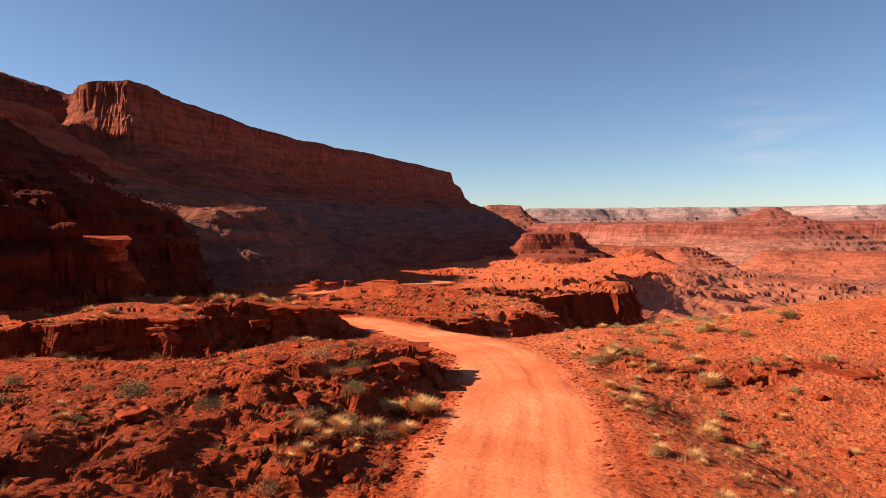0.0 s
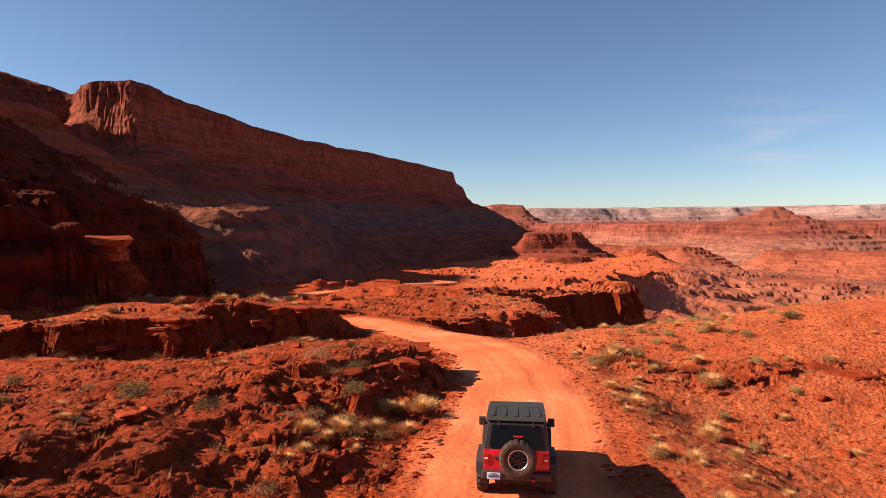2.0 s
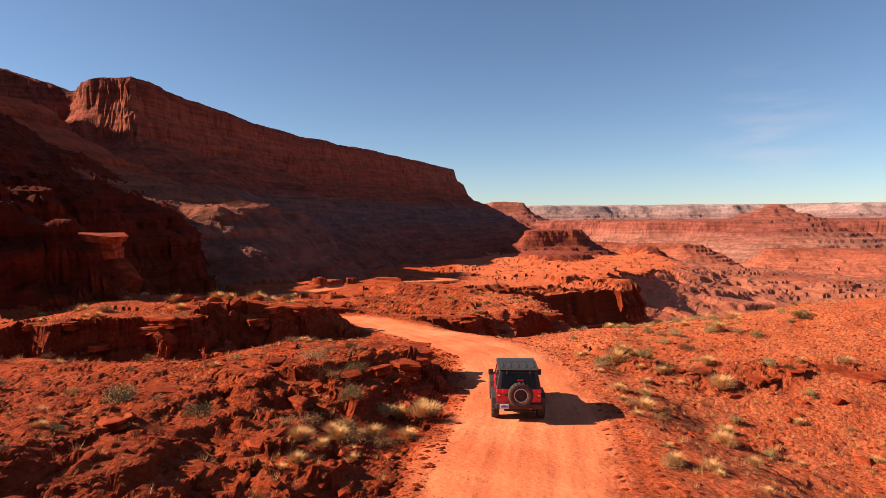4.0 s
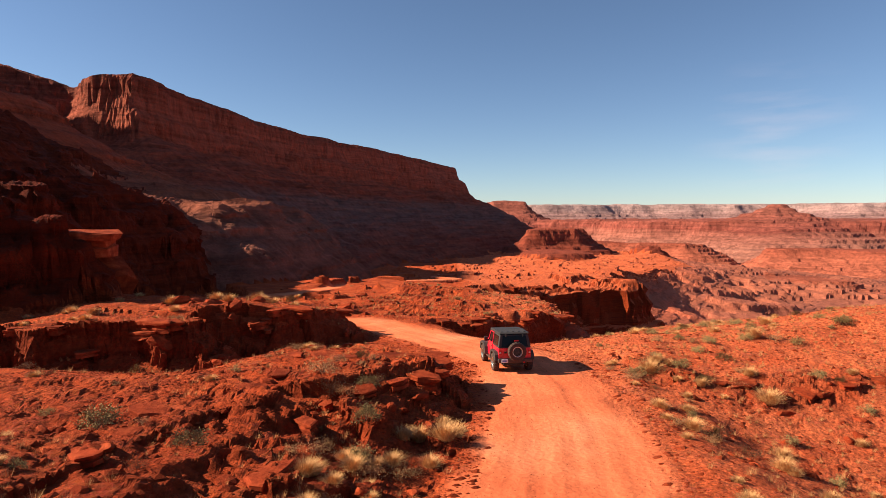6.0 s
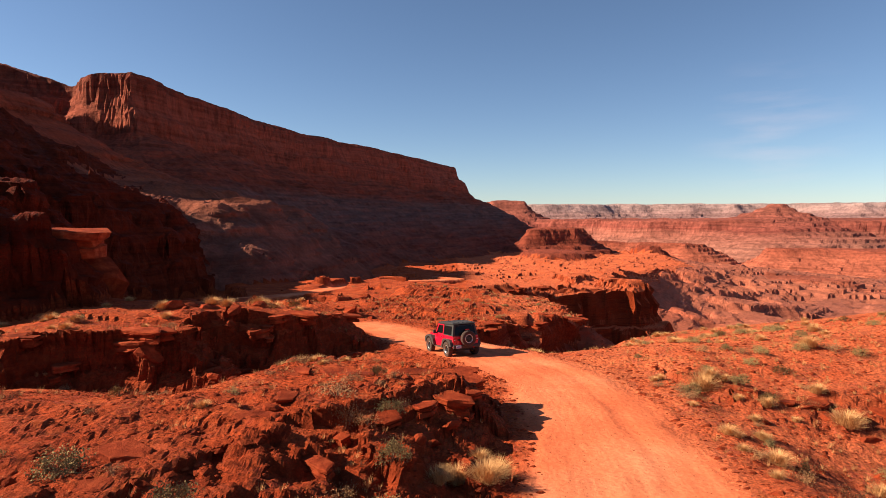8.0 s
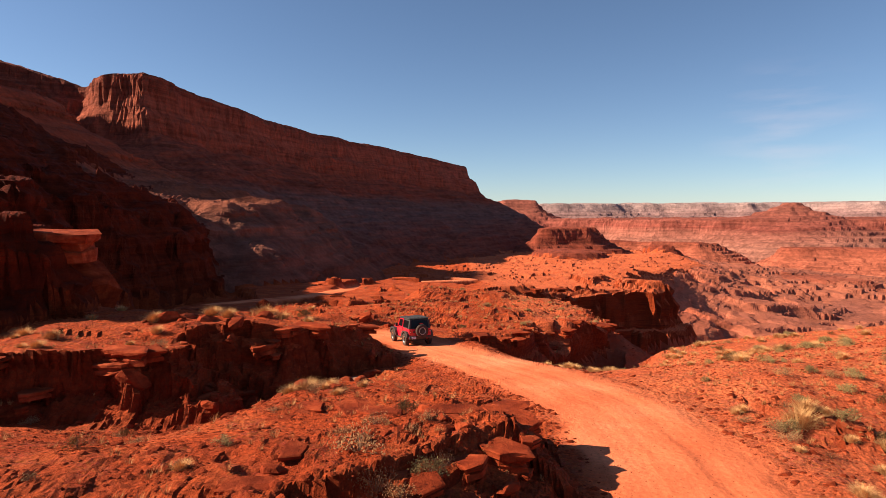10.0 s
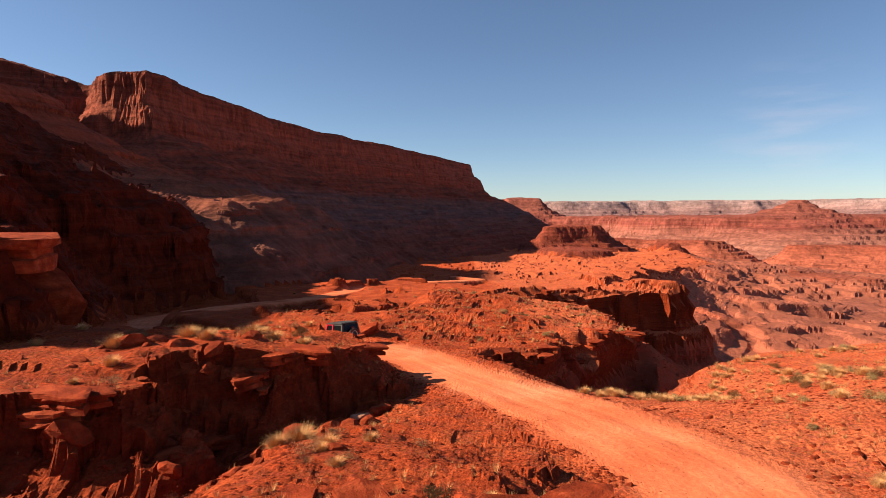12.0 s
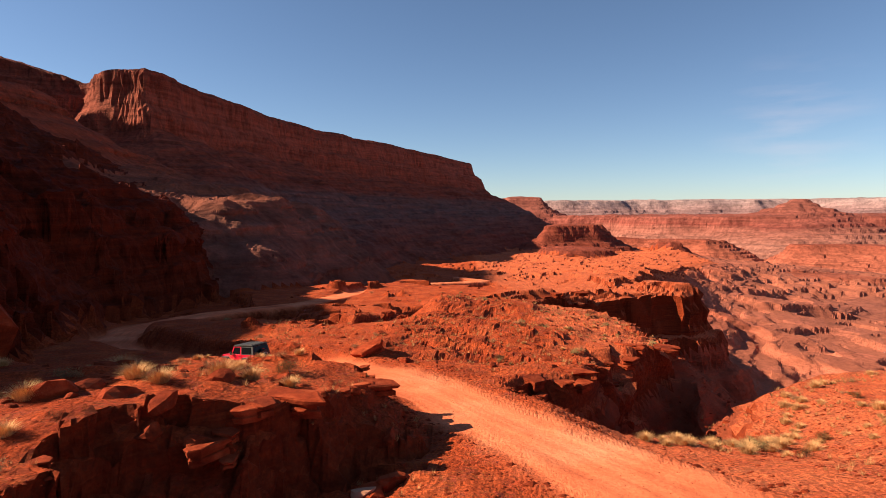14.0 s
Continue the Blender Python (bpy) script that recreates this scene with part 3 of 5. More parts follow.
# ---- the land ----
def land():
    cx, cy = -1.0, -6.0
    ang = np.concatenate([np.arange(-180, -46, 2.0), np.arange(-46, 46, 0.13), np.arange(46, 180, 2.0)])
    rad = np.concatenate([[0.5, 2.0, 4.0], 6.0 * 1.0070 ** np.arange(0, 961)])
    a, r = np.meshgrid(np.radians(ang), rad, indexing="ij")
    z, _, _ = height(cx + r * np.sin(a), cy + r * np.cos(a))
    # spread the rings so that steep walls get as many rows as the flats
    dz, dr = np.abs(np.diff(z, axis=1)), np.diff(r, axis=1)
    w = dr / r[:, 1:] * 0.8 + 0.6 * np.minimum(dz / r[:, 1:], 0.04)
    pad = np.cumsum(np.pad(w, ((31, 30), (0, 0)), mode="edge"), 0)
    w = (pad[61:] - pad[:-61]) / 61
    total = np.concatenate([np.zeros((len(w), 1)), np.cumsum(w, 1)], 1)
    even = np.linspace(0, 1, r.shape[1])
    r = np.stack([np.interp(even * t[-1], t, row) for t, row in zip(total, r)])
    x, y = cx + r * np.sin(a), cy + r * np.cos(a)
    z, region, road, broken = height(x, y, True)
    wall = np.abs(np.gradient(z, axis=1)) / (np.gradient(r, axis=1) + 1e-6)
    for _ in range(2):
        wall = np.maximum(wall, np.maximum(np.roll(wall, 1, 0), np.roll(wall, -1, 0)))
    ease = sstep(45, 70, r) * sstep(0.4, 0.8, wall)
    for _ in range(7):
        z = z + ease * (0.25 * np.roll(z, 1, 0) + 0.25 * np.roll(z, -1, 0) - 0.5 * z)
    run = np.concatenate([[0], np.cumsum([math.dist(p[:2], q[:2]) for p, q in zip(ROAD[:-1], ROAD[1:])])])
    across, length = line_dist(x, y, [(p[0], p[1], s) for p, s in zip(ROAD, run)])
    across = across * np.where(x < np.interp(y, [p[1] for p in ROAD[:14]], [p[0] for p in ROAD[:14]]), -1, 1)
    # strata: hard layers stand out of steep walls, soft ones lie back
    gx, gr = np.gradient(z, axis=0), np.gradient(z, axis=1)
    dr = np.gradient(r, axis=1) + 1e-6
    da = np.gradient(np.radians(ang))[:, None] * r + 1e-6
    sr = gr / dr
    st = (gx - sr * np.gradient(r, axis=0)) / da
    steep = np.hypot(sr, st)
    thick = np.where((region >= 3), 5.0, np.where(r > 130, 1.8, np.where(y > 56, 1.0, 0.45)))
    lay = vnoise(z / thick + 0.15 * fbm(x, y, 12, 3, 5), x * 0.02 + y * 0.013, 17) + 0.6 * vnoise(2.3 * z / thick, x * 0.05 - y * 0.03, 19)
    push = np.clip(steep - 0.8, 0, 1) * lay * thick * 0.55 * (1 - road)
    ox, oy = -(st / (steep + 1e-6)), -(sr / (steep + 1e-6))
    x = x + push * (oy * np.sin(a) + ox * np.cos(a))
    y = y + push * (oy * np.cos(a) - ox * np.sin(a))
    na, nr = a.shape
    idx = np.arange(na * nr).reshape(na, nr)
    nxt = np.roll(idx, -1, 0)
    quads = np.stack([idx[:, :-1], idx[:, 1:], nxt[:, 1:], nxt[:, :-1]], -1)
    fr = np.where(road[:, :-1] > 0.5, 20, region[:, :-1])
    co = np.stack([x, y, z], -1).reshape(-1, 3)
    made = {}
    for key in np.unique(fr):
        q = quads[fr == key].reshape(-1, 4)
        used, inv = np.unique(q, return_inverse=True)
        me = bpy.data.meshes.new("land")
        me.vertices.add(len(used))
        me.vertices.foreach_set("co", co[used].astype(np.float32).ravel())
        me.loops.add(q.size)
        me.loops.foreach_set("vertex_index", inv.astype(np.int32).ravel())
        me.polygons.add(len(q))
        me.polygons.foreach_set("loop_start", np.arange(0, q.size, 4, dtype=np.int32))
        me.update(calc_edges=True)
        if key in (0, 20):
            me.attributes.new("broken", "FLOAT", "POINT").data.foreach_set("value", broken.reshape(-1)[used].astype(np.float32))
            me.attributes.new("across", "FLOAT", "POINT").data.foreach_set("value", across.reshape(-1)[used].astype(np.float32))
            me.attributes.new("along", "FLOAT", "POINT").data.foreach_set("value", length.reshape(-1)[used].astype(np.float32))
            me.attributes.new("road", "FLOAT", "POINT").data.foreach_set("value", road.reshape(-1)[used].astype(np.float32))
        made[int(key)] = me
    return made


LAND_TAGS = {
    0: ("ground", "red desert soil with broken rock ledges and gravel", "ground"),
    1: ("canyon_floor", "red canyon floor with low stepped ledges", "ground"),
    2: ("hillside", "red broken rock benches below the mesa, coloured dark for their shade", "hillside"),
    3: ("mesa", "dark red sandstone mesa with talus slope, joined by an unseen shade mesa", "mesa"),
    4: ("mesa", "long red sandstone mesa with sheer cap cliff and talus", "mesa"),
    20: ("road", "pale orange dirt road with tyre tracks", "road"),
}
for key, me in land().items():
    name, label, cat = LAND_TAGS.get(key, ("mesa", "distant layered red and pale rock mesa", "mesa"))
    ob = tagged(new(name, me), label, cat, kind="structure")
    me.materials.append({0: SOIL, 1: VALLEY, 2: SHADED_HILL, 3: CLIFF, 4: CLIFF_FAR, 5: FAR_RED, 6: FAR_PALE, 9: BUTTE, 20: SOIL}.get(key, FAR_RED))
    me.polygons.foreach_set("use_smooth", np.full(len(me.polygons), key == 20))


# ---- shared builders ----
def part(name, bm, mat, parent=None, label="", smooth=False):
    """One mesh object out of a bmesh, under a thing or a part."""
    me = bpy.data.meshes.new(name)
    bm.normal_update()
    bm.to_mesh(me)
    bm.free()
    me.materials.append(mat)
    if smooth:
        me.polygons.foreach_set("use_smooth", [True] * len(me.polygons))
    ob = new(name, me)
    ob.parent = parent
    return tagged(ob, label) if label else ob


def box(bm, x0, x1, y0, y1, z0, z1, bevel=0.0):
    vs = [bm.verts.new((x, y, z)) for z in (z0, z1) for x, y in ((x0, y0), (x1, y0), (x1, y1), (x0, y1))]
    fs = [bm.faces.new([vs[i] for i in q]) for q in ((3, 2, 1, 0), (4, 5, 6, 7), (0, 1, 5, 4), (1, 2, 6, 5), (2, 3, 7, 6), (3, 0, 4, 7))]
    if bevel:
        edges = {e for f in fs for e in f.edges}
        bmesh.ops.bevel(bm, geom=list(edges), offset=bevel, segments=2, affect="EDGES", profile=0.6)
    return bm


def prism(bm, outline, x0, x1, bevel=0.0, taper=None):
    """An outline in (y, z), drawn out across x. taper(y, z) scales x."""
    f = taper or (lambda y, z: 1.0)
    a = [bm.verts.new((x0 * f(y, z), y, z)) for y, z in outline]
    b = [bm.verts.new((x1 * f(y, z), y, z)) for y, z in outline]
    caps = [bm.faces.new(a[::-1]), bm.faces.new(b)]
    k = len(outline)
    for i in range(k):
        bm.faces.new((a[i], a[(i + 1) % k], b[(i + 1) % k], b[i]))
    if bevel:
        edges = {e for c in caps for e in c.edges}
        bmesh.ops.bevel(bm, geom=list(edges), offset=bevel, segments=2, affect="EDGES", profile=0.6)
    bmesh.ops.recalc_face_normals(bm, faces=bm.faces[:])
    return bm


def lathe(bm, rings, count=32, lug=None):
    """Turned about the x axis: rings of (x, radius). lug(k, i): radius added."""
    rows = []
    for k, (x, r) in enumerate(rings):
        rows.append([bm.verts.new((x, (r + (lug(k, i) if lug else 0)) * math.cos(2 * math.pi * i / count), (r + (lug(k, i) if lug else 0)) * math.sin(2 * math.pi * i / count))) for i in range(count)])
    for p, q in zip(rows[:-1], rows[1:]):
        for i in range(count):
            bm.faces.new((p[i], p[(i + 1) % count], q[(i + 1) % count], q[i]))
    bmesh.ops.recalc_face_normals(bm, faces=bm.faces[:])
    return bm


def ground_z(x, y):
    z, _, _ = height(np.array([float(x)]), np.array([float(y)]))
    return float(z[0])


def ground_many(x, y):
    return height(np.asarray(x, float), np.asarray(y, float))[0]


# ---- plants and loose rock ----
rng = random.Random(7)


def leafy(name, low, high, rough=0.8):
    n = Nodes(name)
    info = n.n.new("ShaderNodeObjectInfo")
    col = n.mix(n.geo.outputs["Random Per Island"], low, high)
    col = n.mix(0.5, col, n.ramp(info.outputs["Random"], [(0.0, 0.65), (1.0, 1.2)]), "MULTIPLY")
    return n.done(col, rough)


STRAW = leafy("dry_straw_grass", (0.46, 0.21, 0.08), (0.70, 0.38, 0.16))
SAGE = leafy("grey_green_sagebrush", (0.16, 0.105, 0.042), (0.34, 0.225, 0.095))
BRUSH = leafy("brown_dry_brush", (0.20, 0.085, 0.04), (0.40, 0.20, 0.09))
SHORT = leafy("faded_short_grass", (0.36, 0.14, 0.055), (0.58, 0.29, 0.12))
TWIG = plain("dry_twig", (0.16, 0.08, 0.045), 0.9)


def rock_material():
    n = Nodes("broken_red_sandstone")
    info = n.n.new("ShaderNodeObjectInfo")
    col = n.ramp(n.noise(1.6, 6, 0.65), [(0.3, (0.16, 0.021, 0.007)), (0.5, (0.28, 0.041, 0.013)), (0.7, (0.42, 0.077, 0.026))])
    layer = n.noise(5.0, 4, 0.6, n.squeezed(0.15, 0.15, 1.0))
    col = n.mix(0.5, col, n.ramp(layer, [(0.35, 0.55), (0.65, 1.25)]), "MULTIPLY")
    col = n.mix(0.6, col, n.ramp(info.outputs["Random"], [(0.0, (0.55, 0.5, 0.5)), (0.9, (1.15, 1.1, 1.1)), (1.0, (1.3, 1.6, 1.8))]), "MULTIPLY")
    return n.done(col, 0.92, n.math("ADD", n.noise(5, 7, 0.7), layer), 0.07)


ROCK = rock_material()
PALE_ROCK = plain("pale_sandstone", (0.46, 0.19, 0.10), 0.9)


def tuft_mesh(seed, blades, tall, spread):
    r = random.Random(seed)
    bm = bmesh.new()
    for _ in range(blades):
        a, q = r.uniform(0, 6.283), r.random() ** 0.6
        bx, by = 0.35 * spread * q * math.cos(a), 0.35 * spread * q * math.sin(a)
        a += r.uniform(-1.1, 1.1)
        h = tall * r.uniform(0.35, 1.0) * (1 - 0.3 * q)
        out = spread * (0.15 + 0.55 * q) * r.uniform(0.6, 1.2)
        w = r.uniform(0.003, 0.0065)
        nx, ny = -math.sin(a) * w, math.cos(a) * w
        rows = []
        for u, k in ((0, 1.0), (0.55, 0.85)):
            x, y, z = bx + out * u * u * math.cos(a), by + out * u * u * math.sin(a), h * u
            rows.append((bm.verts.new((x - nx * k, y - ny * k, z)), bm.verts.new((x + nx * k, y + ny * k, z))))
        tip = bm.verts.new((bx + out * math.cos(a), by + out * math.sin(a), h * r.uniform(0.8, 1.0)))
        bm.faces.new((rows[0][0], rows[0][1], rows[1][1], rows[1][0]))
        bm.faces.new((rows[1][0], rows[1][1], tip))
    return bm


def sage_mesh(seed, leaves, tall, spread):
    r = random.Random(seed)
    bm = bmesh.new()
    heads = []
    for _ in range(16):
        a, q = r.uniform(0, 6.283), r.random() ** 0.5
        heads.append((0.75 * spread * q * math.cos(a), 0.75 * spread * q * math.sin(a), tall * r.uniform(0.35, 0.85) * (1 - 0.45 * q * q)))
    for _ in range(leaves):
        hx, hy, hz = r.choice(heads)
        g = 0.24 * spread
        x, y, z = hx + r.gauss(0, g * 0.7), hy + r.gauss(0, g * 0.7), max(0.02, hz + r.gauss(0, g * 0.55))
        d = Vector((r.gauss(0, 1), r.gauss(0, 1), r.gauss(0.5, 1))).normalized()
        e = d.orthogonal().normalized()
        k = r.uniform(0.014, 0.03)
        p = Vector((x, y, z))
        bm.faces.new([bm.verts.new(p + v) for v in (e * k * 0.5, d * k, -e * k * 0.5, -d * k)])
    return bm


def twig_mesh(seed, tall, spread):
    r = random.Random(seed)
    bm = bmesh.new()
    for _ in range(18):
        a, q = r.uniform(0, 6.283), r.random()
        tip = Vector((0.8 * spread * q * math.cos(a), 0.8 * spread * q * math.sin(a), tall * r.uniform(0.4, 0.9)))
        side = Vector((-math.sin(a), math.cos(a), 0)) * 0.008
        up = Vector((0, 0, 0.008))
        vs = [bm.verts.new(v) for v in (side, -side, up)]
        t = bm.verts.new(tip)
        for i in range(3):
            bm.faces.new((vs[i], vs[(i + 1) % 3], t))
    return bm


def plant(kind, seed):
    """A plant at the origin: an Empty with its parts."""
    if kind == "grass":
        top = tagged(new("grass_tuft"), "tuft of dry straw-coloured bunchgrass on red soil", "grass", "desert grass tufts")
        part("foliage", tuft_mesh(seed, 760, 0.6, 0.6), STRAW, top)
    elif kind == "sage":
        top = tagged(new("sagebrush"), "low grey-green sagebrush on red soil", "shrub", "desert shrubs")
        part("foliage", sage_mesh(seed, 1500, 0.55, 0.5), SAGE, top)
        part("branchwork", twig_mesh(seed, 0.6, 0.5), TWIG, top)
    else:
        top = tagged(new("dry_brush"), "dry brown brush, mostly bare twigs", "shrub", "desert shrubs")
        part("foliage", sage_mesh(seed, 700, 0.42, 0.55), BRUSH, top)
        part("branchwork", twig_mesh(seed, 0.55, 0.55), TWIG, top)
    return top


def boulder_mesh(seed, flat):
    r = random.Random(seed)
    bm = bmesh.new()
    bmesh.ops.create_icosphere(bm, subdivisions=2, radius=1.0)
    for _ in range(11):
        d = Vector((r.gauss(0, 1), r.gauss(0, 1), r.gauss(0, 1))).normalized()
        k = r.uniform(0.5, 0.8)
        for v in bm.verts:
            over = v.co.dot(d) - k
            if over > 0:
                v.co -= d * over
    sx, sy = r.uniform(0.8, 1.25), r.uniform(0.7, 1.1)
    for v in bm.verts:
        v.co = Vector((v.co.x * sx, v.co.y * sy, v.co.z * flat)) * (1 + 0.05 * r.gauss(0, 1))
    return bm


def slab_mesh(seed):
    """A flat plate of sandstone in two or three beds, broken at the edges."""
    r = random.Random(seed)
    bm = bmesh.new()
    k = 8
    shape = [r.uniform(0.55, 1.1) for _ in range(k)]
    angle = [6.283 * (i + r.uniform(-0.3, 0.3)) / k for i in range(k)]
    rings = []
    for z, q in ((-0.5, 0.92), (-0.26, 0.9), (-0.23, 0.78), (-0.08, 0.8), (-0.06, 0.98), (0.10, 1.0), (0.15, 0.88)):
        rings.append([bm.verts.new(((shape[i] * q + r.gauss(0, 0.035)) * math.cos(angle[i]), 0.75 * (shape[i] * q + r.gauss(0, 0.035)) * math.sin(angle[i]), z + r.gauss(0, 0.02))) for i in range(k)])
    for p, q in zip(rings[:-1], rings[1:]):
        for i in range(k):
            bm.faces.new((p[i], p[(i + 1) % k], q[(i + 1) % k], q[i]))
    mid = bm.verts.new((0, 0, 0.16))
    for i in range(k):
        bm.faces.new((rings[-1][i], rings[-1][(i + 1) % k], mid))
    bm.faces.new(rings[0][::-1])
    return bm


def set_down(ob, x, y, size, sink=0.0, tilt=0.0, heights=None):
    """Rest a thing on the land at x, y; size is one number or three."""
    sz = size if isinstance(size, tuple) else (size, size, size)
    z = ground_z(x, y) if heights is None else heights
    ob.matrix_basis = Matrix.LocRotScale((x, y, z - sink), Euler((rng.uniform(-tilt, tilt), rng.uniform(-tilt, tilt), rng.uniform(0, 6.283))), sz)
    return ob


def models(make, count):
    return [make(k) for k in range(count)]


def spots(n, x0, x1, y0, y1, clear=0.6):
    """Scattered places in a rectangle of the plan, off the road."""
    xs = np.array([rng.uniform(x0, x1) for _ in range(n)])
    ys = np.array([rng.uniform(y0, y1) for _ in range(n)])
    d, _ = line_dist(xs, ys, ROAD)
    keep = d > 2.9 + clear
    xs, ys = xs[keep], ys[keep]
    return list(zip(xs.tolist(), ys.tolist(), ground_many(xs, ys).tolist())) if len(xs) else []


def level(x, y, z, reach=0.5, most=0.35):
    """Whether the land round a place is flat enough for a plant."""
    zs = ground_many([x - reach, x + reach, x, x], [y, y, y - reach, y + reach])
    return np.ptp(zs) < most and abs(zs.mean() - z) < 0.25


used_models = set()


def stand(model, x, y, z, size, sink=0.0, tilt=0.1):
    """The model itself for its first place, copies after that."""
    if model.name in used_models:
        ob = copy_thing(model, Matrix())
    else:
        used_models.add(model.name)
        ob = model
    return set_down(ob, x, y, size, sink, tilt, z)


def scatter():
    kinds = {k: models(lambda n: plant(k, 10 * n + len(k)), 3) for k in ("grass", "sage", "brush")}
    # plants that stand out
    known = [("grass", 8.2, 31.4, 1.5), ("sage", 7.5, 30.9, 1.0), ("grass", 8.7, 32.0, 1.2), ("grass", 15.6, 37.0, 1.5), ("brush", 16.4, 36.4, 1.2), ("grass", -13.9, 44.4, 1.6),
             ("grass", -13.0, 44.9, 1.2), ("grass", -19.8, 48.4, 1.5), ("grass", -16.2, 43.0, 1.3), ("grass", -15.2, 42.6, 1.2), ("sage", -12.0, 46.2, 1.2), ("grass", -17.9, 40.2, 1.2),
             ("grass", -9.4, 36.2, 1.4), ("grass", -10.0, 35.7, 1.0), ("sage", -3.25, 21.1, 1.05), ("sage", -3.2, 19.3, 1.0), ("grass", -1.0, 21.9, 1.3), ("grass", -0.7, 22.7, 1.2),
             ("grass", -1.7, 22.0, 1.1), ("grass", -2.2, 21.4, 0.9), ("grass", -4.1, 17.4, 0.9), ("brush", -2.8, 18.7, 1.0), ("sage", -9.7, 18.8, 1.25), ("sage", -6.9, 17.8, 1.0),
             ("brush", -4.6, 23.2, 1.2), ("brush", -5.2, 24.6, 1.3), ("sage", -3.6, 24.2, 0.9), ("grass", 7.4, 24.2, 1.0), ("grass", 9.6, 22.6, 1.0), ("grass", 12.2, 28.6, 1.4),
             ("sage", 9.6, 31.2, 0.9), ("sage", 10.2, 30.0, 0.9), ("sage", 12.6, 33.6, 1.0), ("grass", 18.8, 42.0, 1.2), ("sage", 21.0, 38.0, 1.2), ("sage", 15.3, 83.4, 1.4)]
    xs, ys = [k[1] for k in known], [k[2] for k in known]
    for (kind, x, y, size), z in zip(known, ground_many(xs, ys).tolist()):
        stand(rng.choice(kinds[kind]), x, y, z, size, 0.05)
    areas = [  # kinds, count, x0, x1, y0, y1, sizes
        (("grass", "brush", "brush", "sage"), 46, -17, -1, 11, 30, (0.45, 0.85)),
        (("grass", "brush"), 34, -22, -5, 31, 37, (0.5, 0.9)),
        (("grass", "brush"), 26, -26, -11, 36, 52, (0.5, 1.0)),
        (("grass", "sage", "brush"), 70, 7, 26, 22, 44, (0.45, 0.95)),
        (("grass", "sage"), 34, 26, 48, 26, 52, (0.6, 1.1)),
        (("grass", "sage", "grass"), 60, 5.5, 20, 45, 54, (0.5, 1.1)),
        (("grass", "sage", "grass"), 40, 14, 34, 50, 66, (0.7, 1.2)),
        (("grass", "grass", "brush"), 44, -4.2, -0.6, 15, 26, (0.4, 0.85)),
        (("grass", "grass", "brush"), 40, 5.6, 10, 14, 33, (0.4, 0.8)),
        (("brush", "sage", "grass"), 90, -4, 20, 58, 100, (0.5, 1.0)),
        (("brush", "sage"), 50, -40, 30, 95, 170, (0.8, 1.5)),
        (("brush", "grass"), 18, -24, -8, 60, 84, (0.5, 0.9)),
    ]
    for names, count, x0, x1, y0, y1, (lo, hi) in areas:
        for x, y, z in spots(count, x0, x1, y0, y1):
            if level(x, y, z):
                stand(rng.choice(kinds[rng.choice(names)]), x, y, z, rng.uniform(lo, hi), 0.04)
    # grass along the gully's near edge
    lip = [(1.6, 49.2), (4.8, 49.5), (8.0, 52.0), (10.6, 54.6), (14.8, 62.0)]
    for k in range(34):
        u = 4 * k / 34
        p, q, f = lip[int(u)], lip[int(u) + 1], u % 1
        x, y = p[0] + f * (q[0] - p[0]) + rng.uniform(-0.3, 0.9), p[1] + f * (q[1] - p[1]) + rng.uniform(-1.1, 0.2)
        stand(rng.choice(kinds["grass"]), x, y, ground_z(x, y), rng.uniform(0.6, 1.15), 0.04)
    # rock
    def rock(name, bm, label, group):
        return tagged(part(name, bm, ROCK), label, "rock", group)

    stones = models(lambda n: rock("boulder", boulder_mesh(n, 0.62), "angular red sandstone boulder on the slope", "loose boulders"), 5)
    slabs = models(lambda n: rock("rock_slab", slab_mesh(40 + n), "layered flat slab of red sandstone at a ledge", "ledge slabs"), 5)
    for count, x0, x1, y0, y1, (lo, hi) in ((110, -12, -0.5, 9, 29, (0.14, 0.42)), (40, 7, 22, 21, 31, (0.15, 0.5)), (60, -20, -7, 32, 46, (0.2, 0.9)), (22, -4, 8, 52, 66, (0.2, 0.6)),
                                            (60, -6, 20, 58, 95, (0.15, 0.4)), (40, -22, -9, 58, 80, (0.2, 0.7)), (50, -45, 35, 90, 180, (0.4, 1.1))):
        for x, y, z in spots(count, x0, x1, y0, y1, 0.2):
            k = lo + (hi - lo) * rng.random() ** 2.2
            stand(rng.choice(stones), x, y, z, (k, k * rng.uniform(0.7, 1.2), k * rng.uniform(0.7, 1.1)), 0.15 * k, 0.35)
    # slabs along the ledges
    rims = (([(-1.3, 25.2), (-1.2, 28.0), (-4.5, 28.6), (-9, 28.0)], 16), ([(-4.5, 14), (-5.2, 19), (-4.6, 23), (-2.4, 25)], 11), ([(-8, 16), (-8.5, 21), (-6.5, 25.5)], 7),
            ([(-26, 29.5), (-16.4, 33.8), (-13.2, 38.2), (-11.2, 42), (-9.3, 45.8), (-9.2, 49.5)], 34), ([(9, 31), (13, 29.6), (18, 30.4), (24, 27.5), (34, 25.6)], 26),
            ([(-2.2, 54.4), (0.5, 57.6), (2.7, 63.4), (6.1, 70), (9.5, 75.4), (13.0, 79.6), (13.8, 84)], 30), ([(-13, 97), (-15, 113), (-15, 136), (-5, 147), (10, 162), (28, 179)], 26))
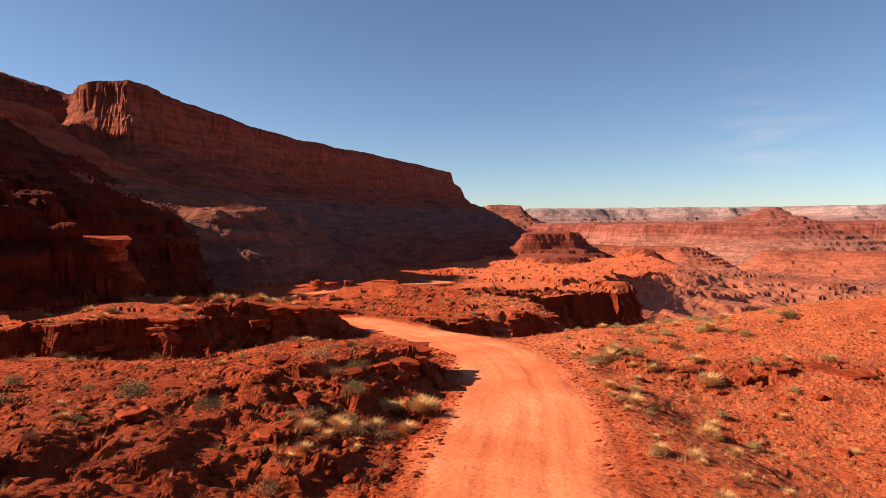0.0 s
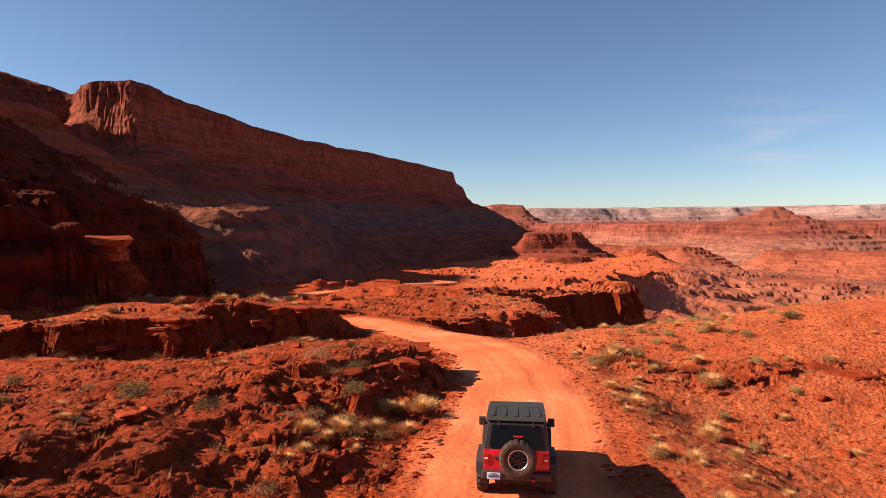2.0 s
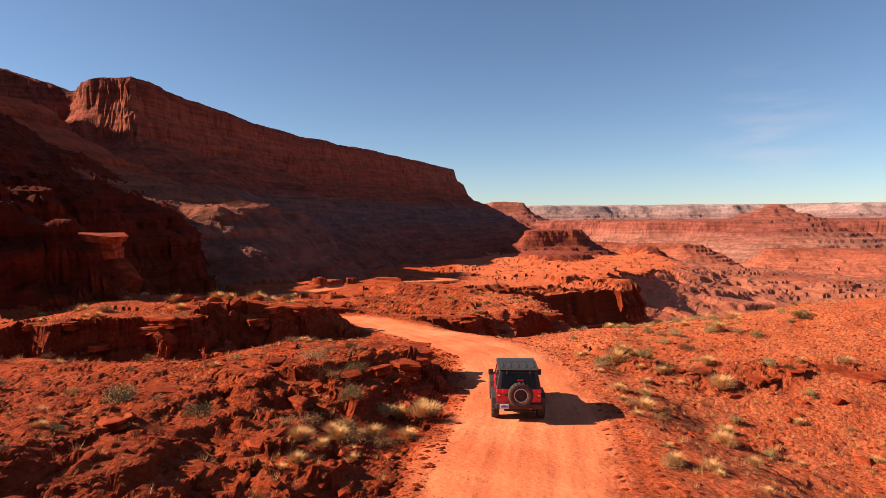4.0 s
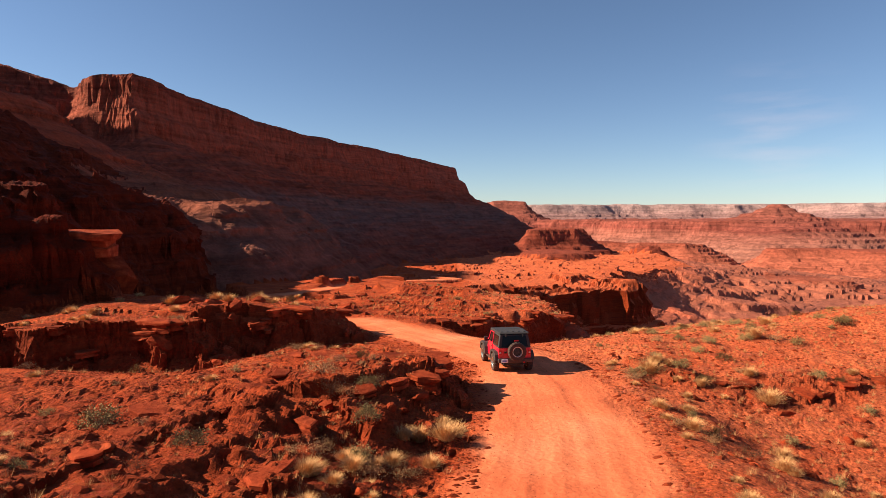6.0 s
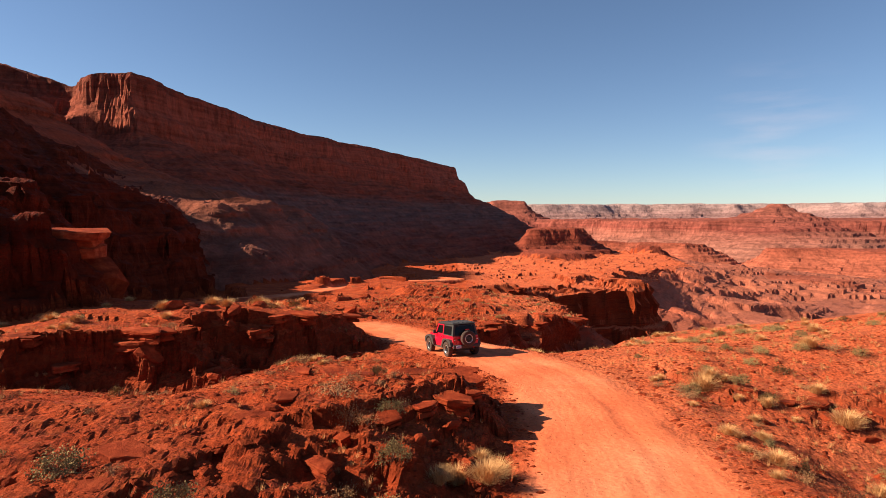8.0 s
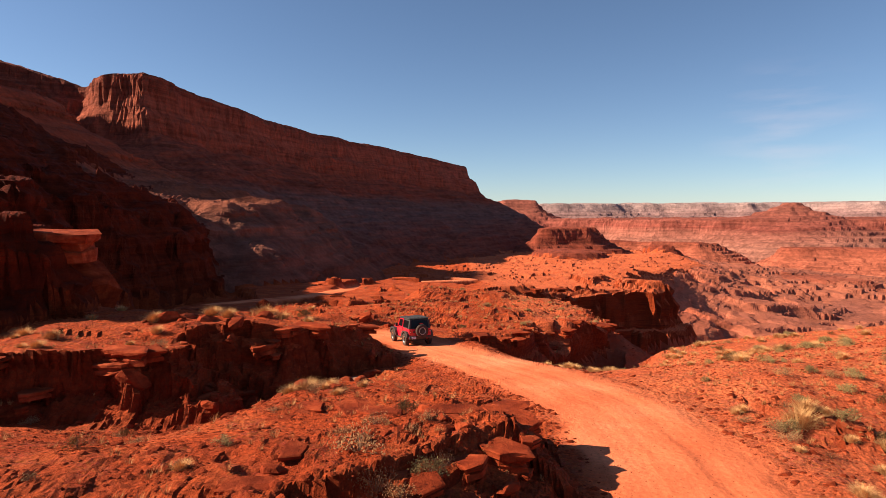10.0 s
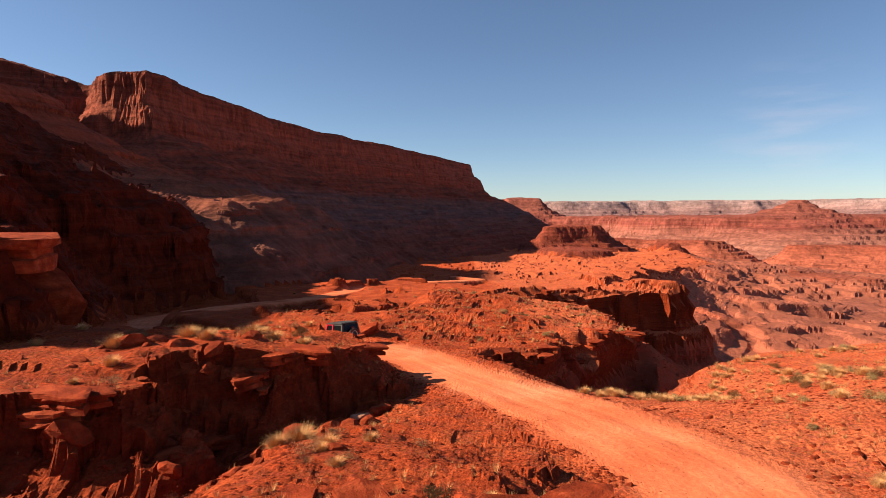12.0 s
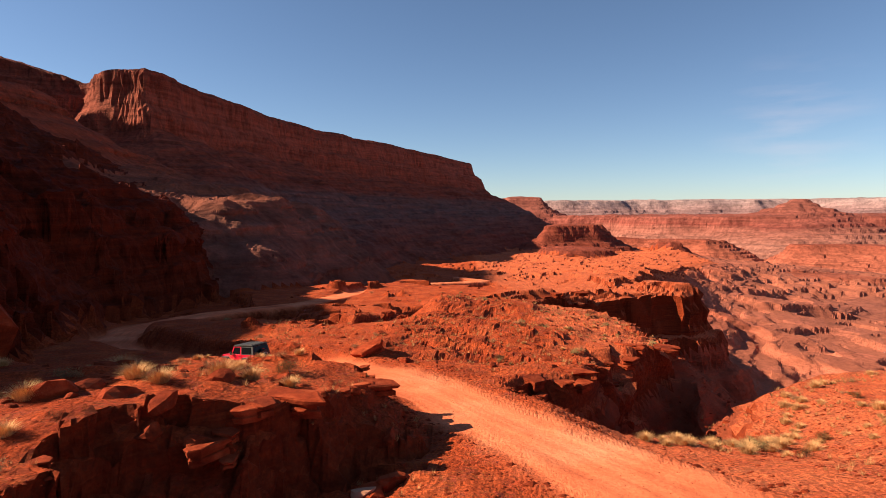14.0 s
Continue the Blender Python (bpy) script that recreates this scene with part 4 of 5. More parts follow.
    for line, count in rims:
        run = [math.dist(p, q) for p, q in zip(line[:-1], line[1:])]
        for k in range(count):
            s, i = (k + rng.random()) / count * sum(run), 0
            while s > run[i] and i < len(run) - 1:
                s, i = s - run[i], i + 1
            u = min(1, s / run[i])
            x = line[i][0] + u * (line[i + 1][0] - line[i][0]) + rng.gauss(0, 0.35)
            y = line[i][1] + u * (line[i + 1][1] - line[i][1]) + rng.gauss(0, 0.35)
            z = np.sort(ground_many([x, x - 0.6, x + 0.6, x, x], [y, y, y, y - 0.6, y + 0.6]))[3]
            k = (rng.uniform(0.25, 0.8) if y < 26 and x < 0 else rng.uniform(0.35, 1.1)) * (1.0 + 0.006 * max(0, y - 40))
            stand(rng.choice(slabs), x, y, float(z), (k * rng.uniform(0.8, 1.4), k, k * rng.uniform(0.5, 1.0)), 0.06, 0.12)
    # single rocks that stand out
    big = tagged(part("tilted_slab", slab_mesh(71), ROCK), "large tilted slab of red sandstone beside the road", "rock")
    big.matrix_basis = Matrix.LocRotScale((-12.0, 65.2, ground_z(-12.0, 65.2) + 0.35), Euler((0.10, -0.35, 0.5)), (1.4, 1.1, 1.4))
    cap = tagged(part("cap_rock", slab_mesh(72), ROCK), "overhanging flat cap rock on a shaded sandstone wall", "rock")
    cap.matrix_basis = Matrix.LocRotScale((-25.8, 45.0, 8.7), Euler((0.03, 0.04, 0.2)), (3.6, 3.0, 2.6))
    wall = tagged(part("rock_buttress", boulder_mesh(93, 1.0), ROCK), "massive shaded sandstone buttress under the cap rock", "rock")
    wall.matrix_basis = Matrix.LocRotScale((-26.4, 45.8, 5.4), Euler((0, 0, 0.3)), (3.3, 2.7, 3.6))
    stone = tagged(part("pale_boulder", boulder_mesh(90, 0.7), PALE_ROCK), "pale sandstone block at the foot of the ledge", "rock")
    stone.matrix_basis = Matrix.LocRotScale((-8.3, 41.0, ground_z(-8.3, 41.0) + 0.2), Euler((0.3, 0.2, 0.5)), (0.55, 0.45, 0.6))
    block = tagged(part("fallen_block", slab_mesh(77), PALE_ROCK), "pale fallen sandstone block at the head of the gully", "rock")
    block.matrix_basis = Matrix.LocRotScale((-0.3, 52.6, ground_z(-0.3, 52.6) + 0.3), Euler((0.5, 0.3, 0.4)), (0.8, 0.5, 0.8))
    # gravel along the road and on the slopes
    n = 5200
    xs, ys, size = [], [], []
    for _ in range(n):
        i = rng.randrange(1, 12)
        u = rng.random()
        p, q = ROAD[i], ROAD[i + 1]
        side = rng.choice((-1, 1))
        off = side * abs(rng.gauss(2.9, 0.9)) if rng.random() < 0.8 else rng.uniform(-2.4, 2.4)
        dx, dy = q[0] - p[0], q[1] - p[1]
        w = math.hypot(dx, dy)
        xs.append(p[0] + u * dx + off * dy / w)
        ys.append(p[1] + u * dy - off * dx / w)
        size.append(rng.uniform(0.025, 0.07) + 0.16 * rng.random() ** 5 if abs(off) > 2.4 else rng.uniform(0.012, 0.035))
    for _ in range(26000):
        pick = rng.random()
        if pick > 0.7:
            xs.append(rng.uniform(-24, 20)), ys.append(rng.uniform(36, 110))
        elif pick < 0.4:
            xs.append(rng.uniform(-16, 0)), ys.append(rng.uniform(9, 36))
        else:
            xs.append(rng.uniform(6, 26)), ys.append(rng.uniform(20, 58))
        size.append(rng.uniform(0.02, 0.06) + 0.15 * rng.random() ** 6)
    off_road = line_dist(np.array(xs), np.array(ys), ROAD)[0] > 2.3
    near_road = [o or k < 0.036 for o, k in zip(off_road.tolist(), size)]
    xs, ys, size = ([v for v, o in zip(vs, near_road) if o] for vs in (xs, ys, size))
    zs = ground_many(xs, ys)
    verts, faces = [], []
    for x, y, z, k in zip(xs, ys, zs, size):
        b = len(verts)
        for cx, cy, cz in ((1, 0, 0), (-0.2, 0.9, 0), (-0.9, -0.1, 0.1), (0.1, -0.9, 0.0), (0.35, 0.15, 0.5), (-0.4, -0.2, 0.42)):
            j = rng.uniform(0.75, 1.25)
            verts.append((x + cx * k * j, y + cy * k * j, float(z) + (cz * 0.8 - 0.12) * k * j))
        faces += [(b, b + 1, b + 4), (b + 1, b + 5, b + 4), (b + 1, b + 2, b + 5), (b + 2, b + 3, b + 5), (b + 3, b + 4, b + 5), (b + 3, b, b + 4)]
    # small dry grass between the tufts
    tx, ty = [], []
    for x0, x1, y0, y1, count in ((-18, -0.5, 9, 32, 900), (5.8, 30, 14, 46, 1300), (-22, -6, 32, 50, 450), (5, 34, 42, 66, 900), (-10, 15, 56, 118, 1300), (-24, -8, 58, 90, 350)):
        ax, ay = np.array([rng.uniform(x0, x1) for _ in range(count)]), np.array([rng.uniform(y0, y1) for _ in range(count)])
        keep = (line_dist(ax, ay, ROAD)[0] > 3.0) & (fbm(ax, ay, 5.0, 3, 91) > -0.15)
        tx, ty = tx + ax[keep].tolist(), ty + ay[keep].tolist()
    tx, ty = np.array(tx), np.array(ty)
    tz = ground_many(tx, ty)
    flat = np.abs(ground_many(tx + 0.3, ty) - ground_many(tx - 0.3, ty)) < 0.35
    gv, gf = [], []
    for x, y, z in zip(tx[flat].tolist(), ty[flat].tolist(), tz[flat].tolist()):
        k = rng.uniform(0.08, 0.26) * (1 + 0.006 * max(0, y - 30))
        for _ in range(34):
            a, q = rng.uniform(0, 6.283), rng.random()
            w = 0.012 * k + 0.00008 * y
            c, n = math.cos(a), math.sin(a)
            b = len(gv)
            gv += [(x + 0.3 * k * q * c - n * w, y + 0.3 * k * q * n + c * w, z - 0.03), (x + 0.3 * k * q * c + n * w, y + 0.3 * k * q * n - c * w, z - 0.03),
                   (x + k * (0.2 + 0.7 * q) * c, y + k * (0.2 + 0.7 * q) * n, z + k * rng.uniform(0.5, 1.0))]
            gf.append((b, b + 1, b + 2))
    me = bpy.data.meshes.new("short_grass")
    me.from_pydata(gv, [], gf)
    me.materials.append(SHORT)
    tagged(new("short_grass", me), "short dry straw-coloured grass scattered over red soil", "grass", kind="stuff")
    me = bpy.data.meshes.new("gravel")
    me.from_pydata(verts, [], faces)
    me.materials.append(ROCK)
    tagged(new("gravel", me), "loose red gravel beside the dirt road", "gravel", kind="stuff")


scatter()

# ---- the off-road vehicle ----
def dusty(name, color, rough, metal=0.0, dust=0.35, coat=0.0):
    n = Nodes(name)
    tc = n.n.new("ShaderNodeTexCoord")
    n.pos = tc.outputs["Object"]
    low = n.ramp(n.math("ADD", n.xyz()["Z"], n.math("MULTIPLY", n.noise(3, 4), 0.5)), [(0.45, 1.0), (0.95, 0.15)])
    fac = n.math("MULTIPLY", n.math("MULTIPLY", low, n.ramp(n.noise(9, 5, 0.7), [(0.35, 0.3), (0.7, 1.0)])), dust)
    col = n.mix(fac, color, (0.42, 0.13, 0.06))
    return n.done(col, n.math("ADD", rough, n.math("MULTIPLY", fac, 0.5)), None, metal=metal, gloss=0.4, Coat_Weight=coat)


PAINT = dusty("red_car_paint", (0.70, 0.004, 0.03), 0.3, 0.0, 0.15, 0.6)
TRIM = dusty("black_plastic_trim", (0.03, 0.026, 0.024), 0.6, 0.0, 0.25)
HARDTOP = dusty("black_hardtop", (0.026, 0.024, 0.024), 0.65, 0.0, 0.2)
TINT = plain("tinted_glass", (0.006, 0.006, 0.007), 0.2)
TINT.node_tree.nodes["Principled BSDF"].inputs["Specular IOR Level"].default_value = 0.15
RUBBER = dusty("tyre_rubber", (0.02, 0.018, 0.016), 0.85, 0.0, 0.16)
ALLOY = plain("machined_alloy", (0.55, 0.53, 0.5), 0.35, 0.9)
DARK_ALLOY = plain("dark_alloy", (0.05, 0.05, 0.05), 0.4, 0.6)
LAMP_RED = plain("red_lamp_lens", (0.45, 0.01, 0.012), 0.2)
LAMP_CLEAR = plain("clear_lamp_lens", (0.7, 0.7, 0.68), 0.15)
PLATE = plain("number_plate_white", (0.7, 0.7, 0.72), 0.5)
PLATE_INK = plain("number_plate_blue", (0.08, 0.12, 0.35), 0.5)
CHASSIS = plain("chassis_black", (0.02, 0.019, 0.018), 0.8)
TYRE_R = 0.42


def wheel(parent, name, x, y, z, side, spare=False):
    hub = new(name)
    hub.parent = parent
    if spare:
        hub.matrix_basis = pose(x, y, z, 0, 0, 90)
    else:
        hub.location = (x, y, z)
    s = side
    rings = [(-0.105, 0.235), (-0.13, 0.27), (-0.138, 0.33), (-0.13, 0.385), (-0.11, 0.405), (-0.04, 0.418), (0.04, 0.418), (0.11, 0.405), (0.13, 0.385), (0.138, 0.33), (0.13, 0.27), (0.105, 0.235)]
    bm = lathe(bmesh.new(), rings, 60, lambda k, i: (0.014 if (i + (k % 2) * 1) % 3 else -0.012) if 3 < k < 8 else (0.008 if i % 3 == 0 and k in (3, 8) else 0.0))
    part("tyre", bm, RUBBER, hub)
    bm = lathe(bmesh.new(), [(0.11 * s, 0.238), (0.118 * s, 0.225), (0.10 * s, 0.205), (0.02 * s, 0.2), (-0.09 * s, 0.21), (-0.105 * s, 0.24)], 36)
    part("rim", bm, ALLOY, hub, smooth=True)
    bm = bmesh.new()
    for k in range(5):
        a = 2 * math.pi * k / 5
        for off in (-0.1, 0.1):
            pts = [(0.05, a + off * 2.6), (0.21, a + off * 1.5), (0.21, a + off * 3.2), (0.07, a + off * 6)]
            v0 = [bm.verts.new((0.075 * s, r * math.cos(t), r * math.sin(t))) for r, t in pts]
            v1 = [bm.verts.new((0.045 * s, r * math.cos(t), r * math.sin(t))) for r, t in pts]
            bm.faces.new(v0)
            bm.faces.new(v1[::-1])
            for i in range(4):
                bm.faces.new((v0[i], v1[i], v1[(i + 1) % 4], v0[(i + 1) % 4]))
    bmesh.ops.recalc_face_normals(bm, faces=bm.faces[:])
    part("spokes", bm, DARK_ALLOY, hub)
    bm = lathe(bmesh.new(), [(0.09 * s, 0.001), (0.09 * s, 0.04), (0.04 * s, 0.06), (0.0, 0.2), (0.0, 0.001)], 20)
    part("hub_cap", bm, DARK_ALLOY, hub)
    return hub


def vehicle():
    """Two-door off-roader. Origin on the ground below the rear axle, ahead is +y."""
    car = new("off_road_car")
    tagged(car, "red two-door off-road car with black hardtop, dusty, driving on dirt", "car")

    def arch(cy, r, a0=0, a1=180, k=9):
        return [(cy + r * math.cos(radians(a0 + (a1 - a0) * i / k)), 0.44 + r * math.sin(radians(a0 + (a1 - a0) * i / k))) for i in range(k + 1)]

    tub = [(-0.62, 0.56), (-0.50, 0.52)] + [(y, z) for y, z in arch(0.0, 0.47, 170, 10)] + [(0.6, 0.50), (1.86, 0.50)] + [(2.0, 0.70), (1.95, 0.86), (1.78, 1.0), (1.78, 1.19), (-0.62, 1.15)]
    part("body", prism(bmesh.new(), tub, -0.76, 0.76, 0.025), PAINT, car)
    hood = [(1.76, 0.72), (3.02, 0.70), (3.02, 1.04), (2.95, 1.10), (1.76, 1.2)]
    part("bonnet", prism(bmesh.new(), hood, -0.70, 0.70, 0.03, lambda y, z: 1 - 0.13 * (y - 1.76)), PAINT, car)
    bm = box(bmesh.new(), -0.56, 0.56, 3.0, 3.06, 0.66, 1.05, 0.02)
    grille = part("grille", bm, PAINT, car)
    for k in range(7):
        part("slot", box(bmesh.new(), -0.285 + k * 0.088, -0.245 + k * 0.088, 3.05, 3.065, 0.72, 1.0), CHASSIS, grille)
    for sx in (-1, 1):
        bm = lathe(bmesh.new(), [(0.0, 0.001), (0.03, 0.06), (0.02, 0.085), (0.0, 0.09), (-0.04, 0.09)], 20)
        bmesh.ops.rotate(bm, verts=bm.verts[:], matrix=Matrix.Rotation(radians(90), 3, "Z"), cent=(0, 0, 0))
        bmesh.ops.translate(bm, verts=bm.verts[:], vec=(sx * 0.44, 3.06, 0.9))
        part("headlight", bm, LAMP_CLEAR, car, "round clear headlight", True)
    part("front_bumper", box(bmesh.new(), -0.85, 0.85, 3.08, 3.26, 0.52, 0.70, 0.03), TRIM, car)
    part("rear_bumper", box(bmesh.new(), -0.80, 0.80, -0.78, -0.60, 0.50, 0.68, 0.035), TRIM, car)
    part("chassis", box(bmesh.new(), -0.5, 0.5, -0.5, 2.95, 0.34, 0.56, 0.03), CHASSIS, car)
    # wings over the wheels
    for sx in (-1, 1):
        for cy, flat in ((0.0, False), (2.46, True)):
            outer = arch(cy, 0.60, 0, 180, 10)
            inner = arch(cy, 0.49, 180, 0, 10)
            if flat:
                outer = [(cy + 0.62, 0.62), (cy + 0.56, 0.86), (cy + 0.36, 0.99), (cy - 0.36, 1.0), (cy - 0.6, 0.84), (cy - 0.72, 0.5)]
                inner = [(cy - 0.6, 0.5)] + arch(cy, 0.50, 165, 15, 9) + [(cy + 0.54, 0.62)]
            else:
                outer = [(cy + 0.68, 0.5), (cy + 0.58, 0.8), (cy + 0.38, 0.98), (cy - 0.40, 0.98), (cy - 0.58, 0.84), (cy - 0.63, 0.6)]
                inner = [(cy - 0.54, 0.6)] + arch(cy, 0.50, 160, 12, 9) + [(cy + 0.58, 0.5)]
            lo, hi = sorted((sx * (0.60 if flat else 0.74), sx * 0.93))
            part("wing", prism(bmesh.new(), outer + inner, lo, hi, 0.015), TRIM, car, "black plastic wheel-arch flare")
    # doors
    for sx in (-1, 1):
        lo, hi = sorted((sx * 0.755, sx * 0.785))
        door = part("door", prism(bmesh.new(), [(0.72, 0.58), (1.62, 0.58), (1.70, 0.75), (1.70, 1.17), (0.66, 1.16), (0.66, 0.7)], lo, hi, 0.012), PAINT, car)
        # window frame, leaning in with the glass
        frame_out = [(0.66, 1.15), (1.72, 1.17), (1.47, 1.73), (0.70, 1.75)]
        frame_in = [(0.74, 1.21), (1.60, 1.22), (1.41, 1.67), (0.77, 1.68)]
        bm = bmesh.new()
        lean = lambda z: 0.775 - 0.11 * (z - 1.15) / 0.6
        quads = []
        for dx in (0.0, -0.035):
            quads.append([[bm.verts.new((sx * (lean(z) + dx), y, z)) for y, z in ring] for ring in (frame_out, frame_in)])
        for i in range(4):
            j = (i + 1) % 4
            (oo, oi), (io, ii) = quads
            for f in ((oo[i], oo[j], oi[j], oi[i]), (io[i], ii[i], ii[j], io[j]), (oo[i], io[i], io[j], oo[j]), (oi[i], oi[j], ii[j], ii[i])):
                bm.faces.new(f)
        bmesh.ops.recalc_face_normals(bm, faces=bm.faces[:])
        part("window_frame", bm, PAINT, door)
        bm = bmesh.new()
        vs = [bm.verts.new((sx * (lean(z) - 0.02), y, z)) for y, z in frame_in]
        ws = [bm.verts.new((sx * (lean(z) - 0.026), y, z)) for y, z in frame_in]
        bm.faces.new(vs)
        bm.faces.new(ws[::-1])
        for i in range(4):
            bm.faces.new((vs[i], ws[i], ws[(i + 1) % 4], vs[(i + 1) % 4]))
        bmesh.ops.recalc_face_normals(bm, faces=bm.faces[:])
        part("window", bm, TINT, door)
        lo, hi = sorted((sx * 0.785, sx * 0.81))
        part("handle", box(bmesh.new(), lo, hi, 0.74, 0.9, 1.02, 1.06, 0.008), TRIM, door)
        lo, hi = sorted((sx * 0.82, sx * 1.0))
        mirror = part("mirror", box(bmesh.new(), lo, hi, 1.50, 1.60, 1.16, 1.38, 0.03), TRIM, car)
        lo, hi = sorted((sx * 0.76, sx * 0.84))
        part("mirror_arm", box(bmesh.new(), lo, hi, 1.53, 1.58, 1.18, 1.24, 0.01), TRIM, mirror)
        part("side_step", box(bmesh.new(), *sorted((sx * 0.72, sx * 0.86)), 0.62, 1.8, 0.42, 0.48, 0.015), TRIM, car)
        # rear quarter window set in the hardtop
        bm = bmesh.new()
        q = [(-0.42, 1.22), (0.60, 1.22), (0.60, 1.68), (-0.36, 1.68)]
        vs = [bm.verts.new((sx * (lean(z) + 0.006), y, z)) for y, z in q]
        ws = [bm.verts.new((sx * (lean(z) - 0.01), y, z)) for y, z in q]
        bm.faces.new(vs)
        bm.faces.new(ws[::-1])
        for i in range(4):
            bm.faces.new((vs[i], ws[i], ws[(i + 1) % 4], vs[(i + 1) % 4]))
        bmesh.ops.recalc_face_normals(bm, faces=bm.faces[:])
        part("quarter_window", bm, TINT, car)
        # tail lamp
        lo, hi = sorted((sx * 0.62, sx * 0.765))
        lamp = part("tail_lamp", box(bmesh.new(), lo, hi, -0.665, -0.60, 0.84, 1.06, 0.015), LAMP_RED, car, "square red tail lamp")
        lo, hi = sorted((sx * 0.65, sx * 0.73))
        part("reverse_lamp", box(bmesh.new(), lo, hi, -0.672, -0.66, 0.93, 0.97), LAMP_CLEAR, lamp)
        part("hinge_bracket", box(bmesh.new(), *sorted((sx * 0.38, sx * 0.42)), -0.585, -0.55, 1.66, 1.78, 0.01), TRIM, car)
    # hardtop: rear shell and roof panels
    side = lambda y, z: 1 - 0.145 * max(0.0, z - 1.15) / 0.6
    part("hardtop", prism(bmesh.new(), [(-0.61, 1.15), (0.66, 1.16), (0.66, 1.75), (0.6, 1.79), (-0.42, 1.79), (-0.52, 1.74)], -0.77, 0.77, 0.03, side), HARDTOP, car)
    part("roof", prism(bmesh.new(), [(-0.50, 1.78), (1.36, 1.76), (1.48, 1.72), (1.48, 1.76), (1.36, 1.84), (0.5, 1.87), (-0.46, 1.85), (-0.54, 1.80)], -0.70, 0.70, 0.03), HARDTOP, car)
    for k in range(5):
        part("roof_rib", box(bmesh.new(), -0.54 + k * 0.27 - 0.045, -0.54 + k * 0.27 + 0.045, -0.34, 0.55, 1.85, 1.876, 0.01), HARDTOP, car)
    part("roof_seam", box(bmesh.new(), -0.66, 0.66, 0.60, 0.615, 1.85, 1.872), CHASSIS, car)
    rear = bmesh.new()
    vs = [rear.verts.new(p) for p in ((-0.62, -0.625, 1.2), (0.62, -0.625, 1.2), (0.55, -0.548, 1.70), (-0.55, -0.548, 1.70))]
    ws = [rear.verts.new((v.co.x, v.co.y + 0.012, v.co.z)) for v in vs]
    rear.faces.new(vs)
    rear.faces.new(ws[::-1])
    for i in range(4):
        rear.faces.new((vs[i], ws[i], ws[(i + 1) % 4], vs[(i + 1) % 4]))
    bmesh.ops.recalc_face_normals(rear, faces=rear.faces[:])
    part("rear_window", rear, TINT, car)
    part("wiper", box(bmesh.new(), -0.1, 0.3, -0.65, -0.63, 1.22, 1.235), CHASSIS, car)
    # windscreen and its frame
    bm = prism(bmesh.new(), [(1.70, 1.18), (1.78, 1.18), (1.50, 1.76), (1.44, 1.75)], -0.72, 0.72, 0.02, lambda y, z: 1 - 0.08 * (z - 1.18) / 0.58)
    part("windscreen_frame", bm, PAINT, car)
    bm = prism(bmesh.new(), [(1.765, 1.24), (1.775, 1.24), (1.53, 1.70), (1.52, 1.70)], -0.62, 0.62, 0, lambda y, z: 1 - 0.08 * (z - 1.18) / 0.58)
    bmesh.ops.translate(bm, verts=bm.verts[:], vec=(0, 0.008, 0.004))
    part("windscreen", bm, TINT, car)
    # tailgate, spare wheel, lamps, plate
    gate = part("tailgate", box(bmesh.new(), -0.56, 0.56, -0.645, -0.61, 0.66, 1.14, 0.015), PAINT, car)
    part("handle", box(bmesh.new(), -0.5, -0.38, -0.675, -0.64, 0.92, 1.0, 0.01), TRIM, gate)
    part("spare_carrier", box(bmesh.new(), -0.2, 0.3, -0.74, -0.63, 0.82, 1.16, 0.03), CHASSIS, gate)
    wheel(car, "spare_wheel", 0.05, -0.86, 1.02, 1, True).rotation_euler = (0, 0, radians(-90))
    part("brake_lamp", box(bmesh.new(), -0.06, 0.16, -0.80, -0.74, 1.475, 1.52, 0.01), LAMP_RED, car, "high red brake lamp")
    part("brake_lamp_stalk", box(bmesh.new(), 0.02, 0.08, -0.78, -0.70, 1.1, 1.48, 0.01), CHASSIS, car)
    plate = part("number_plate", box(bmesh.new(), -0.66, -0.36, -0.80, -0.785, 0.52, 0.67, 0.006), PLATE, car, "white number plate with blue bars")
    part("plate_bar", box(bmesh.new(), -0.63, -0.39, -0.806, -0.8, 0.565, 0.62), PLATE_INK, plate)
    part("plate_bar", box(bmesh.new(), -0.58, -0.44, -0.806, -0.8, 0.635, 0.655), PLATE_INK, plate)
    part("tow_hook", box(bmesh.new(), 0.35, 0.42, -0.84, -0.76, 0.5, 0.56, 0.01), LAMP_RED, car)
    part("exhaust", lathe(bmesh.new(), [(0.3, 0.03), (0.55, 0.03), (0.55, 0.025)], 12), CHASSIS, car).location = (0, -0.62, 0.4)
    wheels = [wheel(car, "wheel", sx * 0.80, y, TYRE_R, sx) for y in (0.0, 2.46) for sx in (-1, 1)]
    return car, wheels


# where the tail of the car is, second by second
TAIL = [(0.0, 0.85, 5.3), (1.0, 1.3, 9.8), (1.5, 1.5, 12.0), (2.0, 1.65, 13.9), (2.5, 1.85, 15.6), (3.0, 2.05, 17.3), (4.2, 2.45, 22.8), (5.4, 2.4, 28.5), (6.5, 1.8, 33.7),
        (7.2, 0.7, 36.6), (8.0, -1.0, 39.9), (9.2, -3.9, 46.4), (10.4, -6.6, 53.2), (11.0, -8.8, 56.0), (12.5, -13.7, 61.3), (14.0, -19.6, 65.7), (15.0, -24.0, 68.0)]


